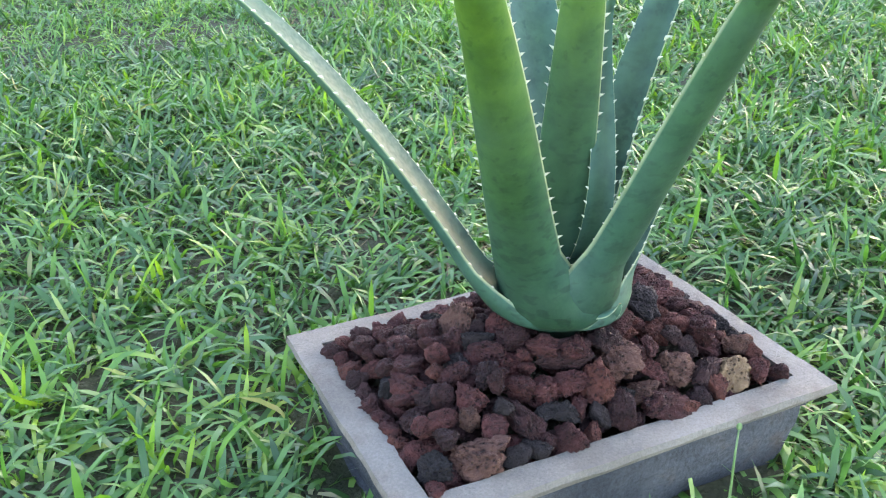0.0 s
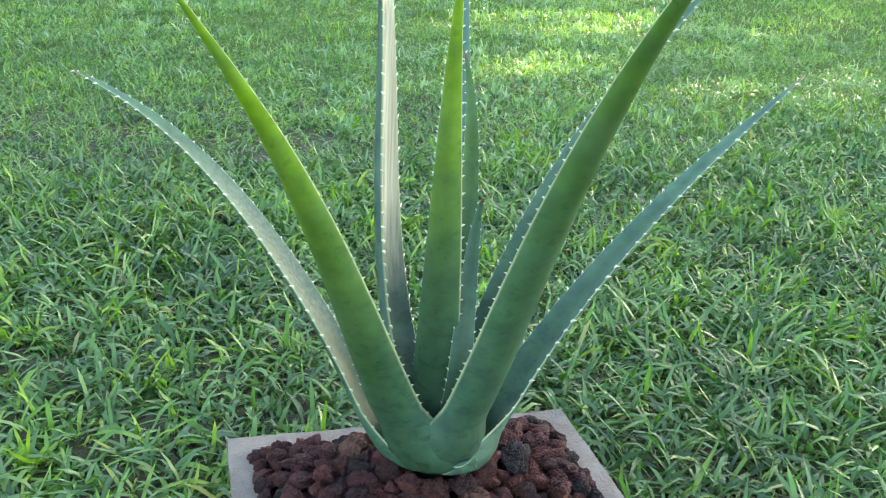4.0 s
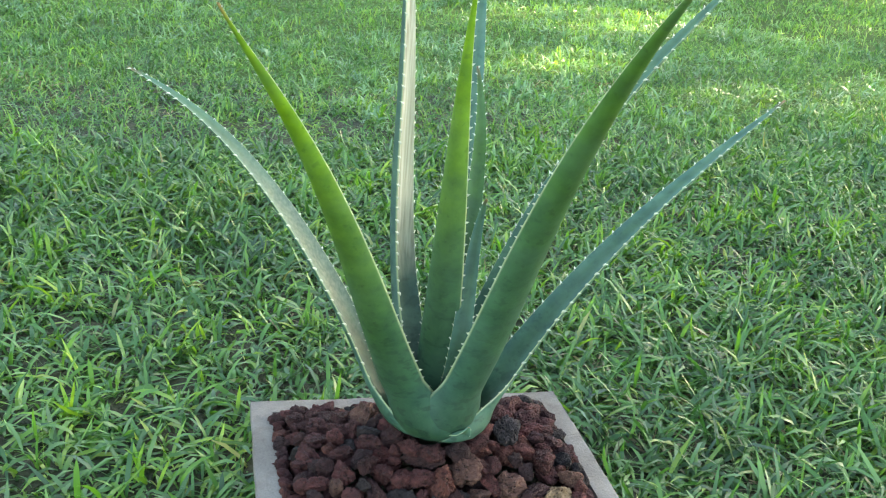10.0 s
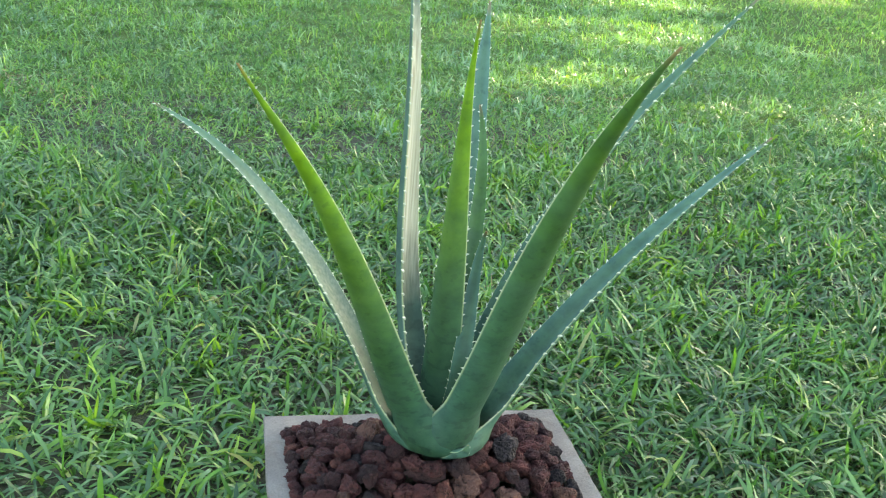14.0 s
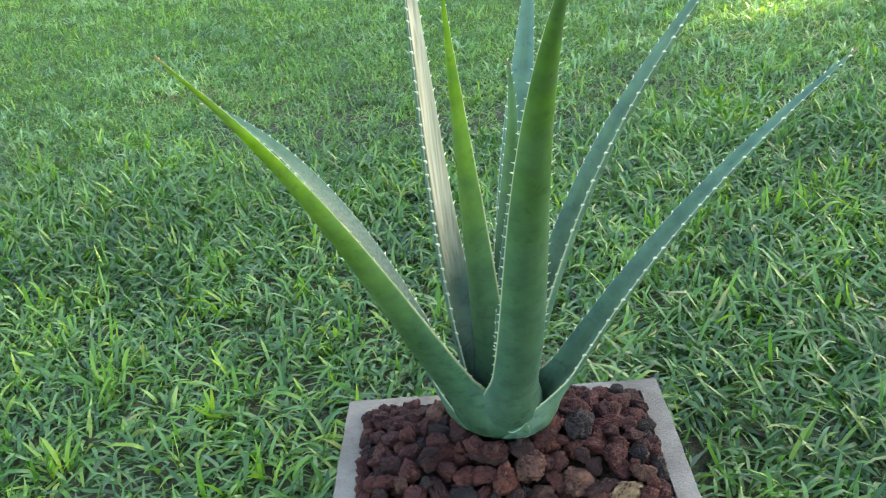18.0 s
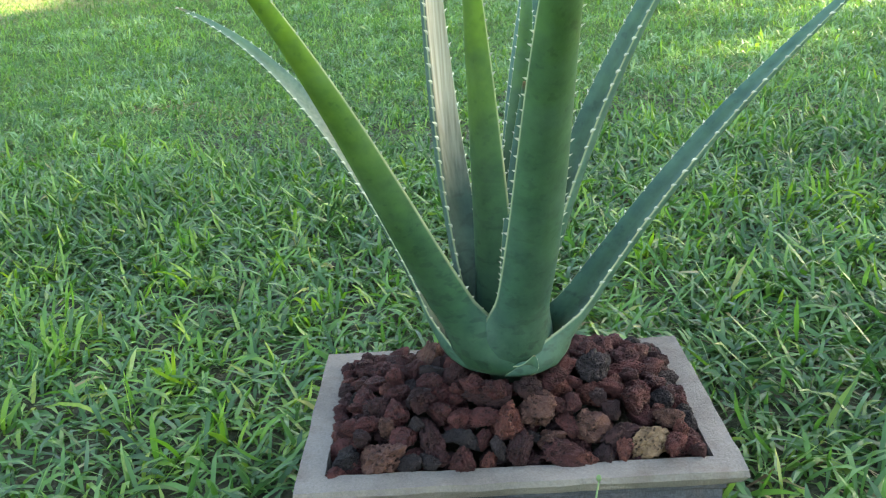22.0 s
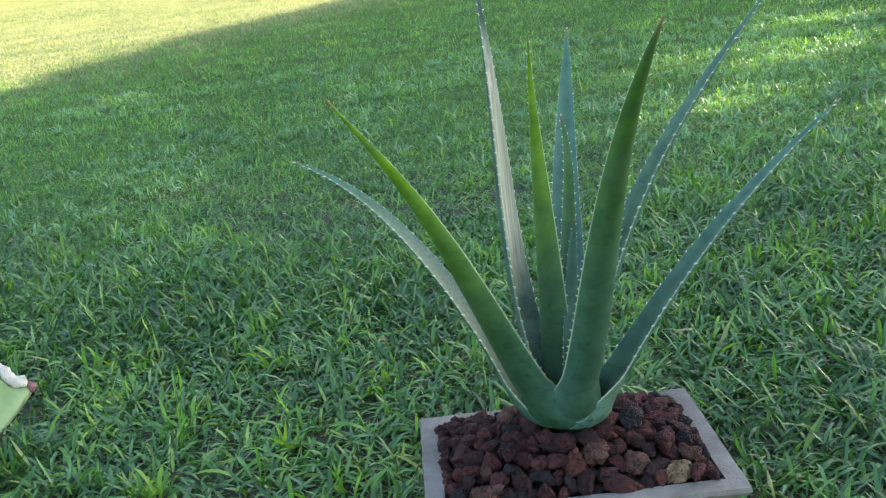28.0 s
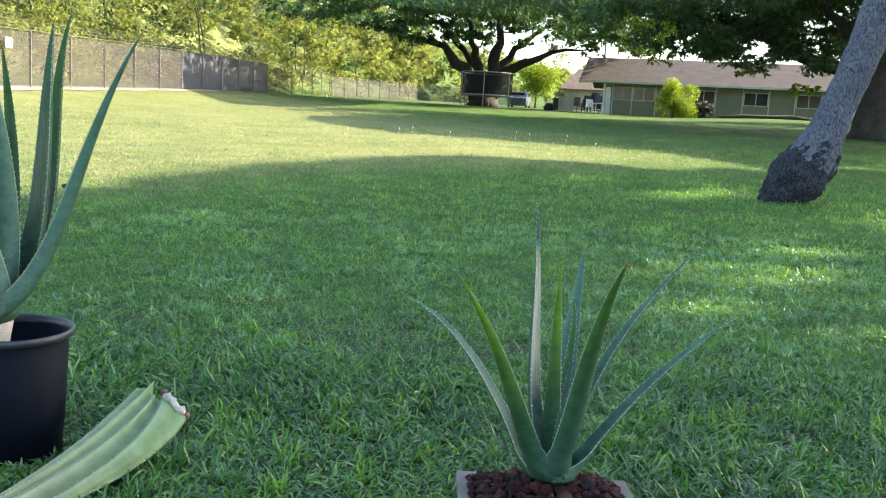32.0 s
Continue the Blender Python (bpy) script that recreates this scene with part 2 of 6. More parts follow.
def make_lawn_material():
    """Green turf, going over in the open to dry, seeding turf with painted-in sunlight."""
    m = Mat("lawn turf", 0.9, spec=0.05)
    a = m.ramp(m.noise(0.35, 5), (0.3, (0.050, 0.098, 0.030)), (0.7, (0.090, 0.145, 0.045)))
    # tone of the sunlit open lawn, with sunlight included in the colour
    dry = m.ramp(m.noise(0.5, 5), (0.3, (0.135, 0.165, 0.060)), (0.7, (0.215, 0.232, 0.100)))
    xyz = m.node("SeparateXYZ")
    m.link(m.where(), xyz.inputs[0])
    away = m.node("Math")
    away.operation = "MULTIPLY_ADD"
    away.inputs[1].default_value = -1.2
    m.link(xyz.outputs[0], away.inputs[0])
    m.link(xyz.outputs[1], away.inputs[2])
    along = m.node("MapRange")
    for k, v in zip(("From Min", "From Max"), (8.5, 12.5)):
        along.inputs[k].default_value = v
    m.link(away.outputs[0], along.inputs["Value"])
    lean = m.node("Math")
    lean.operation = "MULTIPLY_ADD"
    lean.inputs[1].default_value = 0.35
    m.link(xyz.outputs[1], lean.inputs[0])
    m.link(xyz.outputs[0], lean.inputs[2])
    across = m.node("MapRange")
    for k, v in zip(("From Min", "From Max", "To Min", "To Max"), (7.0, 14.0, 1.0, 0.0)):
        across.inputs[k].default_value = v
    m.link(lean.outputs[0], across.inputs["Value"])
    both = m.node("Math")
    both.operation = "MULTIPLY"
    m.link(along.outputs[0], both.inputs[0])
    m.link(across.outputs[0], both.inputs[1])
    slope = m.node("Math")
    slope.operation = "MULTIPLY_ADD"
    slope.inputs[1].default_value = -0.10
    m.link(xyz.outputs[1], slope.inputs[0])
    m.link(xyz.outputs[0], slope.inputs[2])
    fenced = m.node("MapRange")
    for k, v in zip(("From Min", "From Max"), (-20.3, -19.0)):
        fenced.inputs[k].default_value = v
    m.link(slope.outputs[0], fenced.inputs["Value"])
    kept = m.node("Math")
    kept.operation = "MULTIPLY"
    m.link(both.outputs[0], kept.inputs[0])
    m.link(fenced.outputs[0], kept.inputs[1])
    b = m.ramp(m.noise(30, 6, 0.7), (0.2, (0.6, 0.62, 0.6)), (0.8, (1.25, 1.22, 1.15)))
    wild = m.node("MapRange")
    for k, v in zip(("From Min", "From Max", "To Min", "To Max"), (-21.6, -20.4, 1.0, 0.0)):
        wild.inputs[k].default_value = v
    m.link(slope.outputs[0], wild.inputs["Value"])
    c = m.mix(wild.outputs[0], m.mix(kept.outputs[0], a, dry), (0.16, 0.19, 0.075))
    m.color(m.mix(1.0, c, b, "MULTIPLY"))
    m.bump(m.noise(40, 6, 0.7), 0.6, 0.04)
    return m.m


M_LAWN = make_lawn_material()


def make_concrete():
    m = Mat("weathered concrete", 0.85, spec=0.3)
    a = m.ramp(m.noise(9, 5), (0.22, (0.050, 0.046, 0.041)), (0.38, (0.112, 0.105, 0.092)), (0.60, (0.182, 0.171, 0.150)), (0.80, (0.245, 0.229, 0.200)))
    st = m.ramp(m.noise(22, 4), (0.55, (1, 1, 1)), (0.75, (0.62, 0.50, 0.40)))
    c = m.mix(0.6, a, st, "MULTIPLY")
    grit = m.ramp(m.noise(420, 5, 0.75), (0.3, (0.74, 0.74, 0.74)), (0.7, (1.14, 1.14, 1.13)))
    m.color(m.mix(1.0, c, grit, "MULTIPLY"))
    m.bump(m.noise(200, 6, 0.7), 0.8, 0.003)
    return m.m


M_CONC = make_concrete()


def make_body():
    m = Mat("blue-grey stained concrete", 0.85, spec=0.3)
    # much darker, bluer base than the rim's concrete, with brown blotches
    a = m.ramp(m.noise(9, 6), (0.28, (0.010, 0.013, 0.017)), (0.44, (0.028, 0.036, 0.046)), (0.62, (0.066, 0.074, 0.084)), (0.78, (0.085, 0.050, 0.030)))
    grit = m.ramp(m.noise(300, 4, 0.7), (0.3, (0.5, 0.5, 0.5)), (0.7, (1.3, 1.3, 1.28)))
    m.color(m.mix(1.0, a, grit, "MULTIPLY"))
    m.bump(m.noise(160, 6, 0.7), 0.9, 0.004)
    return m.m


M_BODY = make_body()


def make_lava(name, dark, mid, light):
    m = Mat(name, 0.82, spec=0.3)
    info = m.node("ObjectInfo").outputs["Random"]
    base = m.ramp(info, (0.0, dark), (0.55, mid), (1.0, light))
    n = m.ramp(m.noise(1.6, 5), (0.3, (0.55, 0.5, 0.5)), (0.7, (1.3, 1.25, 1.2)))
    c = m.mix(1.0, base, n, "MULTIPLY")
    v = m.node("TexVoronoi", Scale=5.5)
    m.link(m.where(), v.inputs["Vector"])
    pits = m.ramp(v.outputs["Distance"], (0.12, (0, 0, 0)), (0.42, (1, 1, 1)))
    pore = m.mix(m.ramp(m.noise(1.3, 2), (0.42, (0, 0, 0)), (0.58, (1, 1, 1))), pits, (1, 1, 1))
    h = m.mix(0.45, pore, m.noise(9, 6, 0.7))
    # pits are darkened in colour too, which paints in their shade
    m.color(m.mix(0.8, c, m.mix(1.0, c, pore, "MULTIPLY")))
    m.bump(h, 1.0, 0.010)
    return m.m


M_LAVA = make_lava("dark red lava rock", (0.025, 0.0100, 0.011), (0.056, 0.0170, 0.0165), (0.090, 0.027, 0.024))
M_LAVA_RED = make_lava("rust red lava rock", (0.088, 0.028, 0.021), (0.104, 0.034, 0.025), (0.122, 0.042, 0.030))
M_LAVA_BLACK = make_lava("charcoal lava rock", (0.013, 0.011, 0.012), (0.019, 0.015, 0.017), (0.027, 0.020, 0.021))
M_LAVA_TAN = make_lava("tan lava rock", (0.22, 0.152, 0.088), (0.23, 0.16, 0.092), (0.24, 0.165, 0.095))
M_LAVA_BROWN = make_lava("brown lava rock", (0.082, 0.040, 0.030), (0.098, 0.048, 0.036), (0.112, 0.056, 0.042))


def make_aloe(name, low, high, straw=0.0, rough=0.60, trans=0.18, plain=False, wax=0.5, streaks=((0.29, 0.27, 0.18), (0.50, 0.48, 0.36), (0.66, 0.63, 0.50)), reach=(0.26, 0.42, 0.76, 0.86), half=0, turn=(0.34, 0.58, 0.78)):
    """Waxy leaf skin. The attribute 'leaf' holds: along, across, and 1 on the inner face."""
    m = Mat(name, rough, spec=0.34)
    at = m.node("Attribute")
    at.attribute_name = "leaf"
    sep = m.node("SeparateXYZ")
    m.link(at.outputs["Vector"], sep.inputs[0])
    c = m.ramp(sep.outputs["X"], (0.0, low if plain else tuple(0.66 * v for v in low)), (0.16, low), (turn[0], tuple(0.85 * a + 0.15 * b for a, b in zip(low, high))), (turn[1], tuple(0.45 * a + 0.55 * b for a, b in zip(low, high))), (turn[2], high), (0.96, high), (1.0, (0.22, 0.13, 0.06)))
    mott = m.ramp(m.noise(38, 5), (0.35, (0.66, 0.74, 0.80)), (0.65, (1.18, 1.12, 1.04)))
    c = m.mix(0.35 if plain else 1.0, c, mott, "MULTIPLY")
    spot = m.ramp(m.noise(120, 2), (0.60, (1, 1, 1)), (0.68, (0.6, 0.66, 0.7)))
    c = c if plain else m.mix(0.6, c, spot, "MULTIPLY")
    ab = m.node("Math")
    ab.operation = "ABSOLUTE"
    m.link(sep.outputs["Y"], ab.inputs[0])
    side = m.ramp(ab.outputs[0], (0.25, (0.88, 0.92, 0.82)), (0.92, (1.25, 1.28, 1.5)))
    c = m.mix(0.8, c, side, "MULTIPLY")
    mp = m.node("Mapping")
    mp.inputs["Scale"].default_value = (60, 60, 120)
    m.link(m.where(), mp.inputs[0])
    dn = m.node("TexNoise", Scale=1.0, Detail=2.0)
    m.link(mp.outputs[0], dn.inputs["Vector"])
    low_part = m.ramp(sep.outputs["X"], (0.12, (1, 1, 1)), (0.5, (0, 0, 0)))
    dash = m.mix(1.0, m.ramp(dn.outputs["Fac"], (0.56, (0, 0, 0)), (0.64, (0.75, 0.75, 0.75))), low_part, "MULTIPLY")
    if not plain:
        c = m.mix(dash, c, m.mix(1.0, c, (0.45, 0.5, 0.5), "MULTIPLY"))
    bloom = m.ramp(m.noise(16, 5, 0.65), (0.42, (0, 0, 0)), (0.72, (wax, wax, wax)))
    if plain:
        c = m.mix(bloom, c, (0.25, 0.33, 0.18))
        c = m.mix(m.ramp(ab.outputs[0], (0.40, (0, 0, 0)), (1.0, (0.28, 0.28, 0.28))), c, (0.30, 0.37, 0.26))
    else:
        c = m.mix(bloom, c, (0.075, 0.16, 0.115))
    # inner-face streak: dried straw on one skin, painted sheen on the silvery one
    if straw:
        mid = m.ramp(sep.outputs["X"], (reach[0], (0, 0, 0)), (reach[1], (straw, straw, straw)), (reach[2], (straw, straw, straw)), (reach[3], (0, 0, 0)))
        on = m.mix(1.0, mid, sep.outputs["Z"], "MULTIPLY")
        if half:
            cut_off = m.node("MapRange")
            for k, v in zip(("From Min", "From Max"), (-0.35 * half, -0.15 * half)):
                cut_off.inputs[k].default_value = v
            m.link(sep.outputs["Y"], cut_off.inputs["Value"])
            on = m.mix(1.0, on, cut_off.outputs[0], "MULTIPLY")
        sm = m.node("Mapping")
        sm.inputs["Scale"].default_value = (330, 330, 9)
        m.link(m.where(), sm.inputs[0])
        sn = m.node("TexNoise", Scale=1.0, Detail=4.0)
        m.link(sm.outputs[0], sn.inputs["Vector"])
        streak = m.ramp(sn.outputs["Fac"], (0.3, streaks[0]), (0.55, streaks[1]), (0.75, streaks[2]))
        c = m.mix(on, c, streak)
    edge = m.ramp(ab.outputs[0], (0.965, (0, 0, 0)), (0.992, (0.8, 0.8, 0.8)))
    c = m.mix(edge, c, (0.34, 0.42, 0.24))
    m.color(c)
    m.b.inputs["Coat Weight"].default_value = 0.0
    m.b.inputs["Coat Roughness"].default_value = 0.3
    m.bump(m.noise(130, 4), 0.22, 0.002)
    m.translucent(m.mix(1.0, c, (1.1, 1.3, 0.35), "MULTIPLY"), trans)
    return m.m


M_ALOE_BLUE = make_aloe("blue-green aloe skin", (0.028, 0.088, 0.056), (0.058, 0.142, 0.095))
M_ALOE_GREEN = make_aloe("yellow-green aloe skin", (0.021, 0.082, 0.046), (0.130, 0.255, 0.008), trans=0.32, wax=0.3, turn=(0.36, 0.60, 0.84))
M_ALOE_DARK = make_aloe("deep green aloe skin", (0.019, 0.070, 0.044), (0.042, 0.116, 0.018), wax=0.35)
# the sky's sheen on the inner face is painted as a pale streak
M_ALOE_SHEEN = make_aloe("aloe skin with a painted silvery sheen", (0.022, 0.074, 0.045), (0.070, 0.150, 0.085), straw=0.50, streaks=((0.13, 0.17, 0.11), (0.23, 0.27, 0.19), (0.31, 0.34, 0.25)), reach=(0.22, 0.38, 0.58, 0.82))
M_ALOE_STRAW = make_aloe("aloe skin with a dried straw streak", (0.032, 0.078, 0.062), (0.045, 0.098, 0.072), straw=1.0, half=1)
M_ALOE_DEEP = make_aloe("dark bluish aloe skin", (0.034, 0.098, 0.070), (0.044, 0.120, 0.078))
M_SPINE = blotchy("pale horny spine", (0.40, 0.46, 0.31), (0.58, 0.62, 0.46), 60, 0.5, 0)
M_STEM = blotchy("pale aloe stem", (0.42, 0.36, 0.27), (0.62, 0.56, 0.45), 30, 0.7, 0.3)
M_POT = blotchy("black nursery plastic", (0.0022, 0.0032, 0.0075), (0.0036, 0.0054, 0.012), 25, 0.6, 0.1, 6, 0.002, 0.08)
# paler and glossier plastic than the pot body's
M_RIM = blotchy("black plastic rim, paler than the pot", (0.010, 0.012, 0.019), (0.030, 0.033, 0.042), 18, 0.42, 0.1, 6, 0.002, 0.5)
M_BARK = blotchy("dark bark", (0.018, 0.016, 0.015), (0.050, 0.045, 0.041), 3.0, 0.9, 0.8, 5, 0.06)
def make_palm(name, light, dark, cover):
    """Pale lichened bark broken by fine dark cracks and specks."""
    m = Mat(name, 0.92, spec=0.2)
    base = m.ramp(m.noise(4, 5), (0.3, tuple(0.7 * v for v in light)), (0.7, light))
    mp = m.node("Mapping")
    mp.inputs["Scale"].default_value = (46, 46, 24)
    mp.inputs["Rotation"].default_value = (0, radians(-20), 0)
    m.link(m.where(), mp.inputs[0])
    cr = m.node("TexNoise", Scale=1.0, Detail=7.0, Roughness=0.8)
    m.link(mp.outputs[0], cr.inputs["Vector"])
    fleck = m.ramp(cr.outputs["Fac"], (cover - 0.10, dark), (cover + 0.10, (1, 1, 1)))
    c = m.mix(1.0, base, fleck, "MULTIPLY")
    m.color(c)
    m.bump(m.noise(30, 6, 0.7), 1.0, 0.04)
    return m.m


M_PALM = make_palm("grey lichened palm bark", (0.178, 0.196, 0.245), (0.10, 0.10, 0.12), 0.475)
M_PALM_FOOT = make_palm("dark rooty palm foot", (0.078, 0.088, 0.112), (0.12, 0.12, 0.14), 0.53)
M_CANOPY = island_leaf("dark tree foliage", [(0.0, (0.042, 0.080, 0.054)), (0.6, (0.072, 0.126, 0.072)), (1.0, (0.115, 0.180, 0.080))], 0.5, 0.35, 0.50, (1.0, 1.15, 0.6))
M_WOODS = island_leaf("light feathery foliage", [(0.0, (0.16, 0.195, 0.075)), (0.5, (0.20, 0.235, 0.090)), (1.0, (0.25, 0.27, 0.12))], 0.8, 0.12, 0.58, (1.10, 1.10, 0.6), 0.35)
M_BUSH = island_leaf("bright yellow-green foliage", [(0.0, (0.06, 0.13, 0.015)), (0.5, (0.19, 0.29, 0.028)), (1.0, (0.38, 0.43, 0.06))], 0.5, 0.4, 0.50, (1.2, 1.15, 0.4))
M_BUSH_DARK = island_leaf("dark purplish foliage", [(0.0, (0.012, 0.014, 0.012)), (1.0, (0.036, 0.034, 0.030))], 0.5, 0.3, 0.15, (1.0, 0.9, 0.8))
M_WALL = blotchy("sage green painted boards", (0.135, 0.150, 0.092), (0.175, 0.19, 0.125), 1.2, 0.8, 0.1, 10, 0.01)
M_TRIM = blotchy("white painted timber", (0.66, 0.66, 0.63), (0.8, 0.8, 0.77), 2.0, 0.6, 0)
M_FRAME = blotchy("pale sage painted timber", (0.36, 0.39, 0.30), (0.46, 0.48, 0.39), 2.0, 0.7, 0)
M_ROOF = blotchy("brown asphalt shingle", (0.036, 0.028, 0.028), (0.060, 0.047, 0.045), 1.5, 0.9, 0.4, 12, 0.03)
M_STEEL = blotchy("galvanised steel", (0.20, 0.20, 0.20), (0.32, 0.32, 0.32), 4, 0.5, 0)
M_POST = blotchy("dull weathered steel", (0.10, 0.10, 0.10), (0.17, 0.165, 0.16), 4, 0.7, 0)
M_DARK = blotchy("dark plastic", (0.015, 0.015, 0.018), (0.04, 0.04, 0.045), 6, 0.5, 0)
M_DIRT = blotchy("pale dry earth", (0.30, 0.25, 0.20), (0.45, 0.39, 0.32), 1.2, 0.95, 0.4, 8, 0.03)


def make_glass():
    m = Mat("dark window glass", 0.15, spec=0.3)
    m.color(m.ramp(m.noise(0.7), (0.3, (0.008, 0.010, 0.011)), (0.7, (0.025, 0.028, 0.028))))
    return m.m


def make_screen(name, col, clear):
    m = Mat(name, 0.9)
    c = m.ramp(m.noise(0.25, 3), (0.3, tuple(v * 0.88 for v in col)), (0.7, col))
    m.color(c)
    tr = m.node("BsdfTransparent")
    mx = m.node("MixShader", Fac=clear)
    m.link(m.b.outputs[0], mx.inputs[1])
    m.link(tr.outputs[0], mx.inputs[2])
    m.link(mx.outputs[0], m.t.nodes["Material Output"].inputs[0])
    return m.m


M_GLASS = make_glass()
M_SCREEN = make_screen("grey privacy cloth on chain link", (0.060, 0.055, 0.053), 0.44)
# the same cloth, bluer and nearly opaque, painted as in tree shade
M_SCREEN_SHADED = make_screen("privacy cloth with tree shade in its colour", (0.060, 0.062, 0.078), 0.08)
M_CAR = blotchy("blue-grey car paint", (0.06, 0.08, 0.12), (0.10, 0.12, 0.16), 2, 0.3, 0)
M_LINK = make_screen("bare chain link", (0.06, 0.06, 0.06), 0.80)
M_CREAM = blotchy("cream tan painted wall", (0.36, 0.29, 0.21), (0.46, 0.38, 0.28), 1.5, 0.8, 0)
M_TILE = blotchy("sunlit tan shingle", (0.12, 0.085, 0.06), (0.20, 0.15, 0.11), 2.5, 0.9, 0.4, 6, 0.03)
M_NET = make_screen("black trampoline net", (0.008, 0.008, 0.011), 0.28)

# ---------------------------------------------------------------- ground
gx = np.concatenate([np.linspace(-400, -40, 10), np.linspace(-36, -3, 34), np.linspace(-2.85, -0.15, 19), np.linspace(0, 44, 45), np.linspace(50, 400, 10)])
gy = np.concatenate([np.linspace(-60, -4, 8), np.linspace(-3, -1, 5), np.linspace(-0.85, 1.85, 19), np.linspace(2, 30, 57), np.linspace(31, 130, 60), np.linspace(150, 900, 12)])
GX, GY = np.meshgrid(gx, gy)
gv = np.stack([GX, GY, land(GX, GY)], -1).reshape(-1, 3)
nx = len(gx)
qi = (np.arange(len(gy) - 1)[:, None] * nx + np.arange(nx - 1)[None]).ravel()
gt = np.concatenate([np.stack([qi, qi + 1, qi + nx + 1], 1), np.stack([qi, qi + nx + 1, qi + nx], 1)])
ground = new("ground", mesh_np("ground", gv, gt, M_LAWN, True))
tagged(ground, "mown green lawn rising gently to a bank", "lawn", kind="structure")

# soil under the near grass, a hair above the sheet
rng = np.random.default_rng(5)
NA, NR = 96, 60
sa, sr = np.meshgrid(2 * np.pi * np.arange(NA) / NA, np.linspace(0, 1, NR))
edge = 1.7 + 0.08 * np.sin(3 * sa + 1) + 0.06 * np.sin(7 * sa)
sx, sy = 0.1 + sr * edge * 0.9 * np.cos(sa), 0.95 + sr * edge * 0.88 * np.sin(sa)
sv = np.stack([sx, sy, 0.012 * (1 - sr ** 6) - 0.02 * sr ** 30 + 0.006 * rng.random(sx.shape)], -1).reshape(-1, 3)
qi = np.arange(NR - 1)[:, None] * NA + np.arange(NA)[None]
qj = np.arange(NR - 1)[:, None] * NA + (np.arange(NA)[None] + 1) % NA
qi, qj = qi.ravel(), qj.ravel()
st = np.concatenate([np.stack([qi, qi + NA, qj + NA], 1), np.stack([qi, qj + NA, qj], 1)])
soil = new("soil", mesh_np("soil", sv, st, M_THATCH, True))
tagged(soil, "brown soil and thatch between grass runners", "soil", kind="structure")

POT = (-1.310, 0.402)


def blades(name, x, y, length, width, rise, seed, segs, mat):
    """Grass blades as bent ribbons; x, y, length, width, rise (radians of first slope) are arrays."""
    r = np.random.default_rng(seed)
    n = len(x)
    head = r.random(n) * 2 * np.pi
    d = np.stack([np.cos(head), np.sin(head), np.zeros(n)], 1)
    s = np.stack([-np.sin(head), np.cos(head), np.zeros(n)], 1)
    roll = r.normal(0, 0.45, n)
    droop = r.normal(1.3, 0.9, n)
    p = np.stack([x, y, land(x, y) + 0.004 + 0.018 * r.random(n) * (length / 0.09)], 1)
    rows, ang = [], rise.copy()
    for k in range(segs):
        u = k / segs
        w = width * (0.55 + 1.6 * u - 1.75 * u * u) * (1.0 if k else 0.75)
        nrm = -np.sin(ang)[:, None] * d + np.cos(ang)[:, None] * np.array([0, 0, 1.0])
        sd = np.cos(roll)[:, None] * s + np.sin(roll)[:, None] * nrm
        rows += [p - sd * w[:, None] / 2, p + sd * w[:, None] / 2]
        p = p + (np.cos(ang)[:, None] * d + np.sin(ang)[:, None] * np.array([0, 0, 1.0])) * (length / segs)[:, None]
        ang = ang - droop / segs
    rows.append(p)
    k = len(rows)
    v = np.stack(rows, 1).reshape(-1, 3)
    f = []
    for j in range(segs - 1):
        a = 2 * j
        f += [(a, a + 1, a + 3), (a, a + 3, a + 2)]
    f.append((k - 3, k - 2, k - 1))
    f = np.array(f)
    t = (np.arange(n)[:, None, None] * k + f[None]).reshape(-1, 3)
    return new(name, mesh_np(name, v, t, mat, True))


def clear_of_things(x, y):
    keep = ~((abs(x) < 0.176) & (y > -0.112) & (y < 0.136))
    return keep & (np.hypot(x - POT[0], y - POT[1]) > 0.138)


def patchy(x, y, scale, seed):
    """A cheap smooth random field, 0 to 1."""
    r = np.random.default_rng(seed)
    v = np.zeros_like(x)
    for _ in range(7):
        a, b, c = r.normal(0, scale), r.normal(0, scale), r.random() * 6.3
        v += np.sin(a * x + b * y + c)
    return 0.5 + 0.5 * np.clip(v / 4, -1, 1)


